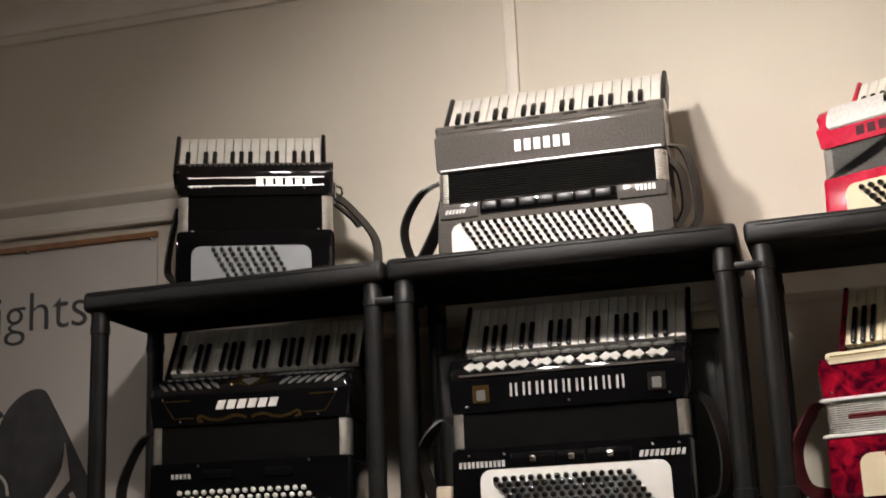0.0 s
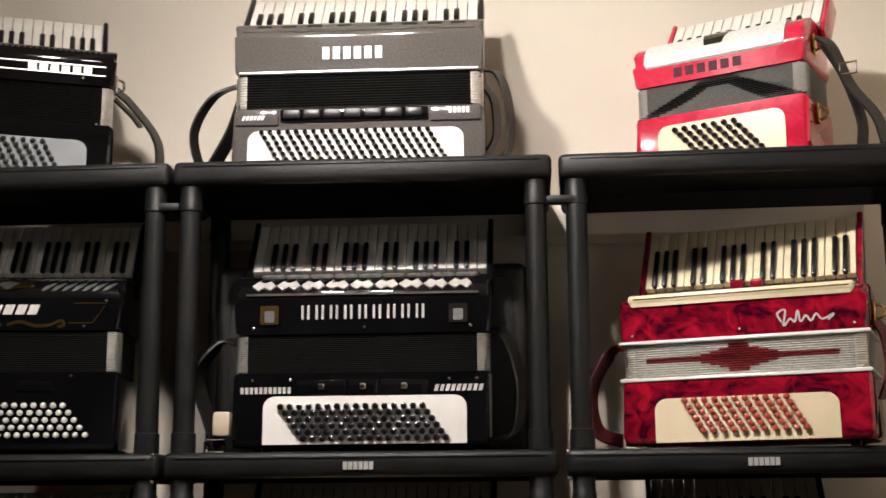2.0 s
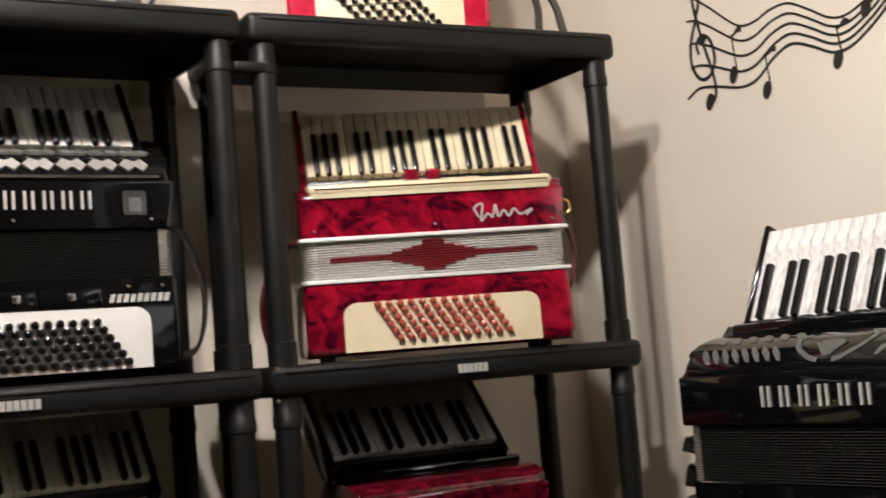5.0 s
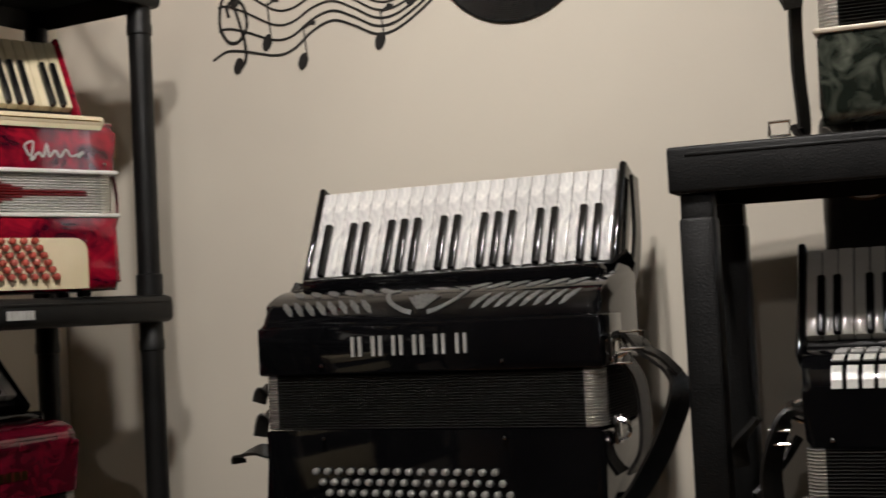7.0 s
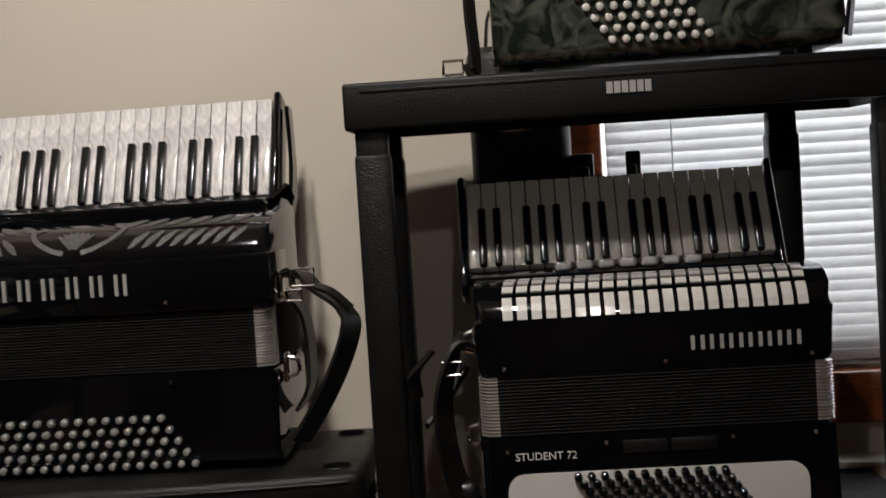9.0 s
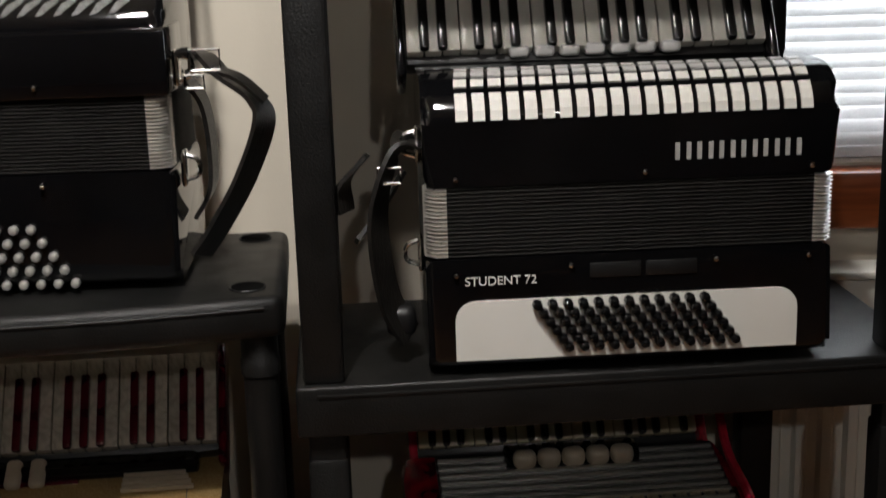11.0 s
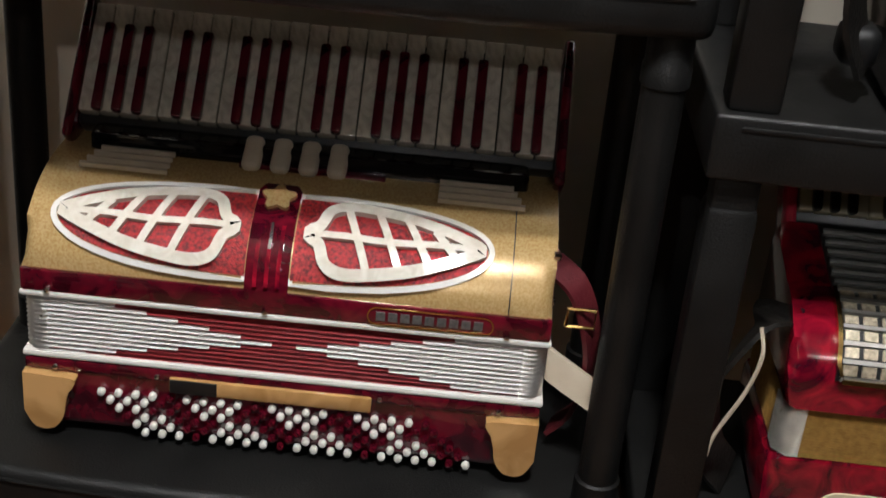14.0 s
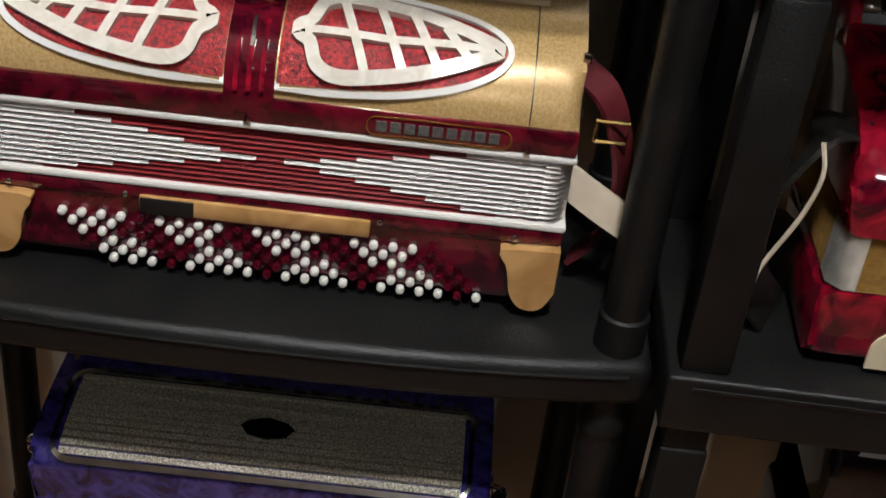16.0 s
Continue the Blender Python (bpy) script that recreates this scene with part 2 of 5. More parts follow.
def spline(pts, n=8):
    """A smooth run through the points."""
    p = [Vector(q) for q in pts]
    p = [p[0] * 2 - p[1]] + p + [p[-1] * 2 - p[-2]]
    out = []
    for i in range(1, len(p) - 2):
        for k in range(n):
            t = k / n
            out.append(0.5 * ((2 * p[i]) + (p[i + 1] - p[i - 1]) * t + (2 * p[i - 1] - 5 * p[i] + 4 * p[i + 1] - p[i + 2]) * t * t + (3 * p[i] - p[i - 1] - 3 * p[i + 1] + p[i + 2]) * t ** 3))
    out.append(p[-2])
    return out


def add_ribbon(bm, pts, width, thick, side):
    """A strap of rectangular section along points, its width along the vector side."""
    pts = [Vector(q) for q in pts]
    side = Vector(side).normalized()
    rings = []
    for i, q in enumerate(pts):
        d = (pts[min(i + 1, len(pts) - 1)] - pts[max(i - 1, 0)]).normalized()
        s = (side - d * side.dot(d)).normalized()
        nrm = d.cross(s)
        rings.append([bm.verts.new(q + s * a * width / 2 + nrm * b * thick / 2) for a, b in ((-1, -1), (1, -1), (1, 1), (-1, 1))])
    for a, b in zip(rings, rings[1:]):
        for k in range(4):
            bm.faces.new((a[k], a[(k + 1) % 4], b[(k + 1) % 4], b[k]))
    bm.faces.new(rings[0][::-1])
    bm.faces.new(rings[-1])


def add_prism(bm, poly, place, h):
    """A polygon of (u, v) put on a surface: place(u, v, height) gives the point; sunk 1 mm and raised h."""
    lo = [bm.verts.new(place(u, v, -0.001)) for u, v in poly]
    hi = [bm.verts.new(place(u, v, h)) for u, v in poly]
    n = len(poly)
    for k in range(n):
        bm.faces.new((lo[k], lo[(k + 1) % n], hi[(k + 1) % n], hi[k]))
    f = bm.faces.new(hi)
    bmesh.ops.triangulate(bm, faces=[f])


def rounded(x0, x1, z0, z1, r, corners=(1, 1, 1, 1), n=4):
    """Outline of a rectangle with rounded corners: bottom left, bottom right, top right, top left."""
    out = []
    for (cx, cz, a), on in zip(((x0 + r, z0 + r, 180), (x1 - r, z0 + r, 270), (x1 - r, z1 - r, 0), (x0 + r, z1 - r, 90)), corners):
        if on:
            out += [(cx + r * math.cos(radians(a + 90 * k / n)), cz + r * math.sin(radians(a + 90 * k / n))) for k in range(n + 1)]
        else:
            out.append((x0 if a in (180, 90) else x1, z0 if a in (180, 270) else z1))
    return out


def thing(name, label, category, m, group=""):
    ob = new(name)
    ob.empty_display_size = 0.05
    ob.matrix_world = m
    return tagged(ob, label, category, group)


# ---- accordions ----
class Shell:
    """The treble case's outline from the front's foot, up, over the rounded shoulder and back: place(x, s, h)."""

    def __init__(self, z0, z1, ry, rz, back, rise=0.0):
        pts = [(0.0, z0), (0.0, z1 - 0.003), (0.0, z1)]
        for k in range(1, 11):
            a = math.pi / 2 * k / 10
            pts.append((ry * (1 - math.cos(a)), z1 + rz * math.sin(a)))
        pts += [((ry + back) / 2, z1 + rz + rise / 2), (back, z1 + rz + rise)]
        self.pts = pts
        self.s = [0.0]
        for a, b in zip(pts, pts[1:]):
            self.s.append(self.s[-1] + math.hypot(b[0] - a[0], b[1] - a[1]))
        self.front, self.over, self.end = self.s[2], self.s[12], self.s[-1]

    def place(self, x, s, h=0.0):
        s = min(max(s, 0.0), self.end)
        i = max(k for k in range(len(self.s) - 1) if self.s[k] <= s + 1e-9)
        f = (s - self.s[i]) / (self.s[i + 1] - self.s[i])
        (ya, za), (yb, zb) = self.pts[i], self.pts[i + 1]

        def tangent(j):
            p, q = self.pts[max(j - 1, 0)], self.pts[min(j + 1, len(self.pts) - 1)]
            return Vector((0, q[0] - p[0], q[1] - p[1])).normalized()
        t = tangent(i).lerp(tangent(i + 1), f)
        n = Vector((0, -t.z, t.y)).normalized()
        return Vector((x, ya + (yb - ya) * f, za + (zb - za) * f)) + n * h


def flat_front(y):
    return lambda x, z, h: Vector((x, y - h, z))


def add_case(bm, outline, x0, x1, r):
    """A case from its (y, z) outline, run from x0 to x1 with rounded ends."""
    a = [bm.verts.new((x0, y, z)) for y, z in outline]
    b = [bm.verts.new((x1, y, z)) for y, z in outline]
    n = len(outline)
    fa, fb = bm.faces.new(a[::-1]), bm.faces.new(b)
    for k in range(n):
        bm.faces.new((a[k], a[(k + 1) % n], b[(k + 1) % n], b[k]))
    bmesh.ops.bevel(bm, geom=list(fa.edges) + list(fb.edges), offset=r, segments=3, profile=0.5, affect="EDGES", clamp_overlap=True)


def add_pleats(bm, x0, x1, y0, y1, z0, z1, n, depth):
    """Folded bellows: rings that go in and out."""
    rings = []
    for k in range(2 * n + 1):
        z = z0 + (z1 - z0) * k / (2 * n)
        i = 0.0 if k % 2 else depth
        c = 0.012
        pts = []
        for px, py, sx, sy in ((x0, y0, 1, 1), (x1, y0, -1, 1), (x1, y1, -1, -1), (x0, y1, 1, -1)):
            qx, qy = px + sx * i, py + sy * i
            pair = [(qx + sx * c, qy), (qx, qy + sy * c)]
            pts += pair if (sx, sy) in ((-1, 1), (1, -1)) else pair[::-1]
        rings.append([bm.verts.new((px, py, z)) for px, py in pts])
    for a, b in zip(rings, rings[1:]):
        m = len(a)
        for k in range(m):
            bm.faces.new((a[k], a[(k + 1) % m], b[(k + 1) % m], b[k]))
    bm.faces.new(rings[0][::-1])
    bm.faces.new(rings[-1])


BLACKS = (1, 1, 0, 1, 1, 1, 0)      # after C D E F G A B


def keyboard(root, x0, x1, foot, top, whites, first, white, black, cheek, black_len=0.62, black_from=0.0, cheek_w=0.012, cheek_over=0.012):
    """The keyboard: a bed with two cheeks, its white and black keys; foot and top are (y, z)."""
    d = Vector((0, top[0] - foot[0], top[1] - foot[1]))
    length = d.length
    tilt = math.atan2(d.y, d.z)              # lean back from upright
    bed = part("keyboard_bed", box(x0 - 0.001, x1 + 0.001, 0.004, 0.030, -0.01, length - 0.006, r=0.004), "satin", root)
    m = Matrix.Translation((0, foot[0], foot[1])) @ Matrix.Rotation(-tilt, 4, "X")
    bed.matrix_local = m
    for xa, xb in ((x0 - cheek_w, x0 - 0.001), (x1 + 0.001, x1 + cheek_w)):
        c = part("cheek", box(xa, xb, -0.012, 0.040, -0.03, length + cheek_over, r=0.005, seg=3), cheek, root)
        c.matrix_local = m
    p = (x1 - x0) / whites
    bm = bmesh.new()
    add_box(bm, -p / 2 + 0.0006, p / 2 - 0.0006, -0.010, 0.006, 0, length, r=0.002)
    first_key = None
    for i in range(whites):
        x = x0 + p * (i + 0.5)
        if first_key is None:
            first_key = part("white_key", bm, white, bed)
            wme = first_key.data
            ob = first_key
        else:
            ob = share("white_key", wme, bed, (0, 0, 0))
        ob.matrix_local = Matrix.Translation((x, random.uniform(-0.0005, 0.0005), random.uniform(-0.0004, 0.0004)))
    bme = None
    for i in range(whites - 1):
        if BLACKS[(i + first) % 7]:
            x = x0 + p * (i + 1)
            if bme is None:
                bm = bmesh.new()
                add_box(bm, -p * 0.27, p * 0.27, -0.019, -0.006, length * black_from, length * black_len, r=0.003)
                ob = part("black_key", bm, black, bed)
                bme = ob.data
            else:
                ob = share("black_key", bme, bed, (0, 0, 0))
            ob.matrix_local = Matrix.Translation((x, 0, 0))
    return m, length


def add_blocks(bm, place, x, s, w, h, n, slant=0.0, gap=0.3, raise_=0.0012, broken=True):
    """Plain blocks in a row, standing for a maker's mark."""
    p = w / n
    for i in range(n):
        a, b = x + p * i, x + p * (i + 1 - gap)
        k = slant * h
        add_prism(bm, [(a, s), (b, s), (b + k, s + h), (a + k, s + h)], place, raise_)
        if broken and i % 2 == 0:
            add_prism(bm, [(b - 0.001, s + h * 0.4), (b + p * gap * 0.5, s + h * 0.4), (b + p * gap * 0.5 + k * 0.2, s + h * 0.6), (b + k * 0.2, s + h * 0.6)], place, raise_ * 0.9)


def add_panel(bm, x0, x1, s0, s1, place, h, n=14):
    """A plate that follows the surface, with its rim."""
    grid = [[bm.verts.new(place(x, s0 + (s1 - s0) * k / n, h)) for x in (x0, x0 + 0.006, x1 - 0.006, x1)] for k in range(n + 1)]
    for k in (0, n):
        for i in (0, 3):
            x = (x0 + 0.004) if i == 0 else (x1 - 0.004)
            grid[k][i].co = place(x, s0 + (s1 - s0) * (0.015 if k == 0 else 0.985), h)
    for a, b in zip(grid, grid[1:]):
        for i in range(3):
            bm.faces.new((a[i], a[i + 1], b[i + 1], b[i]))
    rim = [e for e in bm.edges if e.is_boundary]
    g = bmesh.ops.extrude_edge_only(bm, edges=rim)
    vs = [v for v in g["geom"] if isinstance(v, bmesh.types.BMVert)]
    low = place(0, (s0 + s1) / 2, -0.001) - place(0, (s0 + s1) / 2, h)
    for v in vs:
        v.co += low


def piece(name, poly, place, h, mat, root, label=""):
    bm = bmesh.new()
    add_prism(bm, poly, place, h)
    return part(name, bm, mat, root, label)


def add_button(bm, r, h, dome=True):
    ring = []
    prof = ((r * 0.92, 0.0), (r, h * 0.5), (r * 0.85, h * 0.9), (r * 0.4, h * 1.08)) if dome else ((r, 0), (r, h * 0.8), (r * 0.7, h), (r * 0.3, h))
    for rad, out in prof:
        ring.append([bm.verts.new((rad * math.cos(math.pi * k / 4), -out, rad * math.sin(math.pi * k / 4))) for k in range(8)])
    for a, b in zip(ring, ring[1:]):
        for k in range(8):
            bm.faces.new((a[k], a[(k + 1) % 8], b[(k + 1) % 8], b[k]))
    bm.faces.new(ring[-1])


def studs(root, spots, y, mat="chrome", r=0.0032):
    me = None
    for x, z in spots:
        if me is None:
            bm = bmesh.new()
            add_button(bm, r, r * 1.2)
            ob = part("stud", bm, mat, root)
            me = ob.data
            ob.location = (x, y, z)
        else:
            share("stud", me, root, (x, y, z))


def accordion(label, x, y, z, yaw, w, bass, bel, front, depth, keys, case="black", bass_case=None, bellows="bellows", corner="corner_metal",
              shoulder=(0.06, 0.04), plate=None, buttons=None, folds=20, bel_in=0.004, white_band="", round_bottom=0.014, pattern=None, treble_case=None,
              foot_in=0.0, rise=0.0, corner_w=0.024):
    """An accordion that stands on its bass end, its front towards -y. Heights are over the shelf: bass = top of the bass case,
    bel = top of the bellows, front = top of the straight front; keys = (x0, x1, foot, top, whites, first, white, black, cheek)."""
    root = thing("accordion", label, "accordion", pose(x, y, z, 0, 0, yaw), "accordions on the shelves")
    h = w / 2
    f = 0.008                                    # little feet
    bass_case = bass_case or case
    treble_case = treble_case or case
    # bass case, its lower edge rounded
    rb = round_bottom
    out = [(rb + foot_in, f), (depth - 0.02, f), (depth, f + 0.02), (depth, bass), (0, bass), (0, f + rb + 0.0)]
    out += [(rb * (1 - math.cos(a)) + foot_in * (1 - math.cos(a)) , f + rb * (1 - math.sin(a))) for a in [math.pi / 2 * k / 5 for k in range(1, 5)]]
    bm = bmesh.new()
    add_case(bm, out, -h, h, 0.012)
    holder = part("bass_case", bm, bass_case, root)
    foot_me = None
    for fx, fy in ((-h + 0.04, 0.05), (h - 0.04, 0.05), (-h + 0.04, depth - 0.04), (h - 0.04, depth - 0.04)):
        if foot_me is None:
            ob = part("foot", box(-0.009, 0.009, -0.009, 0.009, 0, f + 0.003, r=0.002), "satin", root)
            ob.location = (fx, fy, 0)
            foot_me = ob.data
        else:
            share("foot", foot_me, root, (fx, fy, 0))
    # bellows with metal corners
    bm = bmesh.new()
    add_pleats(bm, -h + bel_in, h - bel_in, bel_in, depth - bel_in, bass + 0.0005, bel - 0.0005, folds, 0.0040)
    folds_ob = part("bellows", bm, bellows, root)
    for sx in (-1, 1):
        bm = bmesh.new()
        rows = []
        xo, yo = sx * (h - bel_in + 0.0014), bel_in - 0.0014
        for k in range(2 * folds + 1):
            zz = bass + 0.001 + (bel - bass - 0.002) * k / (2 * folds)
            inn = 0.0 if k % 2 else 0.0040
            rows.append([bm.verts.new(q) for q in ((xo - sx * corner_w, yo + inn, zz), (xo - sx * 0.012, yo + inn, zz), (xo - sx * inn, yo + 0.012, zz), (xo - sx * inn, yo + 0.034, zz))])
        for a, b in zip(rows, rows[1:]):
            for j in range(3):
                bm.faces.new((a[j], a[j + 1], b[j + 1], b[j]))
        part("bellows_corner", bm, corner, folds_ob)
    if pattern:
        bm = bmesh.new()
        for k in range(folds):
            za = bass + (bel - bass) * (k + 0.06) / folds
            zb = bass + (bel - bass) * (k + 0.94) / folds
            zm = (za + zb) / 2
            for xa, xb in pattern[1]((k + 0.5) / folds):
                if xb - xa < 0.002:
                    continue
                rows = []
                for zz, inn in ((za, 0.0038), (zm, 0.0), (zb, 0.0038)):
                    rows.append([bm.verts.new((xx, bel_in - 0.0009 + inn, zz)) for xx in (xa, xb)])
                for a, b in zip(rows, rows[1:]):
                    bm.faces.new((a[0], a[1], b[1], b[0]))
        part("bellows_pattern", bm, pattern[0], folds_ob)
    if white_band:
        for zz in (bass, bel):
            bm = bmesh.new()
            add_box(bm, -h - 0.003, h + 0.003, -0.004, depth, zz - 0.0035, zz + 0.0035, r=0.003)
            part("band", bm, white_band, root)
    # treble case
    sh = Shell(bel, front, shoulder[0], shoulder[1], depth * 0.93, rise)
    out = [(py, pz) for py, pz in sh.pts] + [(depth, sh.pts[-1][1] - 0.02), (depth, bel)]
    bm = bmesh.new()
    add_case(bm, out, -h, h, 0.014)
    part("treble_case", bm, treble_case, root)
    # bass plate and its buttons
    if plate:
        pm, x0, x1, z0, z1 = plate
        bm = bmesh.new()
        add_prism(bm, rounded(x0, x1, z0, z1, 0.022, (0, 0, 1, 1), 5), flat_front(0.0), 0.0025)
        holder = part("bass_plate", bm, pm, root)
    if buttons:
        bmname, x0, zt, cols, rowsn, dx, dz, lean, r, bh = buttons[:10]
        me = None
        for j in range(rowsn):
            for i in range(cols):
                px, pz = x0 + dx * i + lean * j, zt - dz * j
                if len(buttons) > 10 and not buttons[10](i, j):
                    continue
                if me is None:
                    bm = bmesh.new()
                    add_button(bm, r, bh)
                    ob = part("bass_button", bm, bmname, holder)
                    me = ob.data
                    ob.location = (px, -0.0022 if plate else 0.0, pz)
                else:
                    share("bass_button", me, holder, (px, -0.0022 if plate else 0.0, pz))
    kb = None
    if keys:
        kb = keyboard(root, *keys)
    return root, sh, kb


def strap(root, pts, width=0.03, mat="leather", side=(0.45, 0.8, 0.3), thick=0.005, name="strap", label=""):
    bm = bmesh.new()
    add_ribbon(bm, spline(pts), width, thick, side)
    return part(name, bm, mat, root, label)


def buckle(root, at, size=0.016, mat="chrome"):
    bm = bmesh.new()
    x, y, z = at
    q = [(x - size, y, z - size * 0.7), (x + size, y, z - size * 0.7), (x + size, y, z + size * 0.7), (x - size, y, z + size * 0.7), (x - size, y, z - size * 0.7)]
    add_tube(bm, q, 0.0022, 6)
    return part("buckle", bm, mat, root)


def side_lug(root, x, y, z, mat="chrome"):
    """A strap bracket on the end of a case."""
    bm = bmesh.new()
    s = 1 if x > 0 else -1
    add_box(bm, min(x, x + s * 0.006), max(x, x + s * 0.006), y - 0.012, y + 0.012, z - 0.02, z + 0.02, r=0.003)
    add_tube(bm, spline([(x + s * 0.004, y, z - 0.014), (x + s * 0.018, y, z - 0.008), (x + s * 0.018, y, z + 0.008), (x + s * 0.004, y, z + 0.014)], 4), 0.003, 6)
    part("strap_bracket", bm, mat, root)


def mark(root, place, x, s, w, h, n, mat, slant=0.0, gap=0.3, name="mark_block", label="", thin=False, up=0.0012):
    """A maker's mark as a row of plain blocks; thin ones are pairs of strokes."""
    p = w / n
    for i in range(n):
        a, b, k = x + p * i, x + p * (i + 1 - gap), slant * h
        runs = [(a, a + (b - a) * 0.28), (b - (b - a) * 0.28, b)] if thin else [(a, b)]
        for u, v in runs:
            piece(name, [(u, s), (v, s), (v + k, s + h), (u + k, s + h)], place, up, mat, root)


def line(root, place, pts, width, mat, name="trim_line", h=0.0015, closed=False):
    """A raised line over a surface, through (u, v) points."""
    bm = bmesh.new()
    n = len(pts)
    left, right = [], []
    for i, p in enumerate(pts):
        a = pts[(i - 1) % n] if closed or i else p
        b = pts[(i + 1) % n] if closed or i < n - 1 else p
        du, dv = b[0] - a[0], b[1] - a[1]
        k = math.hypot(du, dv) or 1
        left.append((p[0] - dv / k * width / 2, p[1] + du / k * width / 2))
        right.append((p[0] + dv / k * width / 2, p[1] - du / k * width / 2))
    rows = []
    for l, r in zip(left, right):
        rows.append([bm.verts.new(place(*l, -0.0005)), bm.verts.new(place(*l, h)), bm.verts.new(place(*r, h)), bm.verts.new(place(*r, -0.0005))])
    if closed:
        rows.append(rows[0])
    for a, b in zip(rows, rows[1:]):
        for k in range(3):
            bm.faces.new((a[k], a[k + 1], b[k + 1], b[k]))
    return part(name, bm, mat, root)


# ---- the room ----
def slab(name, dims, mat, kind="structure", label="", r=0.0):
    ob = finish(name, box(*dims, r=r), mat)
    return tagged(ob, label, name.split("_")[0], kind=kind)


T = 0.12
slab("floor", (WX - T, 2.2, WY - T, W1 + T, FLOOR - 0.1, FLOOR), "floor", label="dark brown laminate floor")
slab("ceiling", (WX - T, 2.2, WY - T, W1 + T, CEIL, CEIL + 0.1), "ceiling", label="cream painted ceiling")
slab("wall_north", (WX, 2.2, W1, W1 + T, FLOOR, CEIL), "wall", label="cream painted wall behind the black shelving")
# the two unseen walls get the dark colour that dims reflections
slab("wall_west", (WX - T, WX, WY, W1 + T, FLOOR, CEIL), "wall_dark", label="unseen wall, coloured dark to keep reflections in black cases dim")
slab("wall_south", (WX - T, 2.2, WY - T, WY, FLOOR, CEIL), "wall_dark", label="unseen wall, coloured dark to keep reflections in black cases dim")
# east wall with a window opening
WIN = (-2.45, -1.235, 0.895, 2.15)             # y0, y1, z0, z1
wall = thing("wall_east", "cream painted wall with a window opening", "wall", Matrix())
wall["kind"] = "structure"
for y0, y1, z0, z1 in ((WIN[1], W1, FLOOR, CEIL), (WY, WIN[0], FLOOR, CEIL), (WIN[0], WIN[1], FLOOR, WIN[2]), (WIN[0], WIN[1], WIN[3], CEIL)):
    part("wall_panel", box(W2, W2 + T + 0.1, y0, y1, z0, z1), "wall", wall)

# mouldings
cornice = thing("trim", "cream plaster cornice under the ceiling", "cornice", Matrix())
cornice["kind"] = "structure"


def moulding(name, a, b, prof, mat, parent):
    """A profile of (out, z) run from a to b along a wall; out is to the right of the way."""
    a, b = Vector(a), Vector(b)
    d = (b - a).normalized()
    o = Vector((d.y, -d.x, 0))
    bm = bmesh.new()
    ra = [bm.verts.new(a + o * p + Vector((0, 0, z))) for p, z in prof]
    rb = [bm.verts.new(b + o * p + Vector((0, 0, z))) for p, z in prof]
    n = len(prof)
    for k in range(n):
        bm.faces.new((ra[k], ra[(k + 1) % n], rb[(k + 1) % n], rb[k]))
    bm.faces.new(ra[::-1])
    bm.faces.new(rb)
    return part(name, bm, mat, parent)


CORN = [(-0.01, 2.56), (0.012, 2.56), (0.014, 2.58), (0.02, 2.585)] + [(0.02 + 0.075 * (1 - math.cos(a)), 2.585 + 0.085 * math.sin(a)) for a in [math.pi / 2 * k / 6 for k in range(1, 7)]] + [(0.10, 2.672), (0.104, 2.69), (0.13, 2.695), (0.135, 2.735), (-0.01, 2.735)]
moulding("cornice_run", (WX, W1 - 0.001, 0), (W2, W1 - 0.001, 0), CORN, "trim", cornice)
moulding("cornice_run", (W2 - 0.001, W1, 0), (W2 - 0.001, WY, 0), CORN, "trim", cornice)
RAIL = [(-0.01, 2.005), (0.022, 2.005), (0.024, 2.015), (0.016, 2.024), (0.014, 2.062), (0.026, 2.070), (0.034, 2.085), (0.030, 2.098), (0.012, 2.105), (-0.01, 2.105)]
rail = thing("trim", "cream painted moulded picture rail above the poster", "picture rail", Matrix())
rail["kind"] = "structure"
moulding("rail_run", (WX, W1 - 0.001, 0), (-0.52, W1 - 0.001, 0), RAIL, "trim", rail)
SKIRT = [(-0.01, FLOOR), (0.02, FLOOR), (0.02, FLOOR + 0.15), (0.014, FLOOR + 0.165), (0.012, FLOOR + 0.185), (0.004, FLOOR + 0.195), (-0.01, FLOOR + 0.195)]
skirt = thing("baseboard", "cream painted skirting board", "skirting board", Matrix())
skirt["kind"] = "structure"
moulding("skirting_run", (WX, W1 - 0.001, 0), (W2, W1 - 0.001, 0), SKIRT, "trim", skirt)
moulding("skirting_run", (W2 - 0.001, W1, 0), (W2 - 0.001, WY, 0), SKIRT, "trim", skirt)
# a ledge of boxed-in pipes behind the shelving and a cable cover above
tagged(finish("ledge", box(-0.35, 1.36, W1 - 0.10, W1 - 0.001, 1.650, 1.715, r=0.004), "trim"), "cream painted boxed ledge on the wall", "ledge", kind="structure")
tagged(finish("cable_cover", box(0.192, 0.222, W1 - 0.012, W1 - 0.001, 1.715, 2.558, r=0.003), "trim"), "narrow cream cable cover running up the wall", "cable cover", kind="structure")

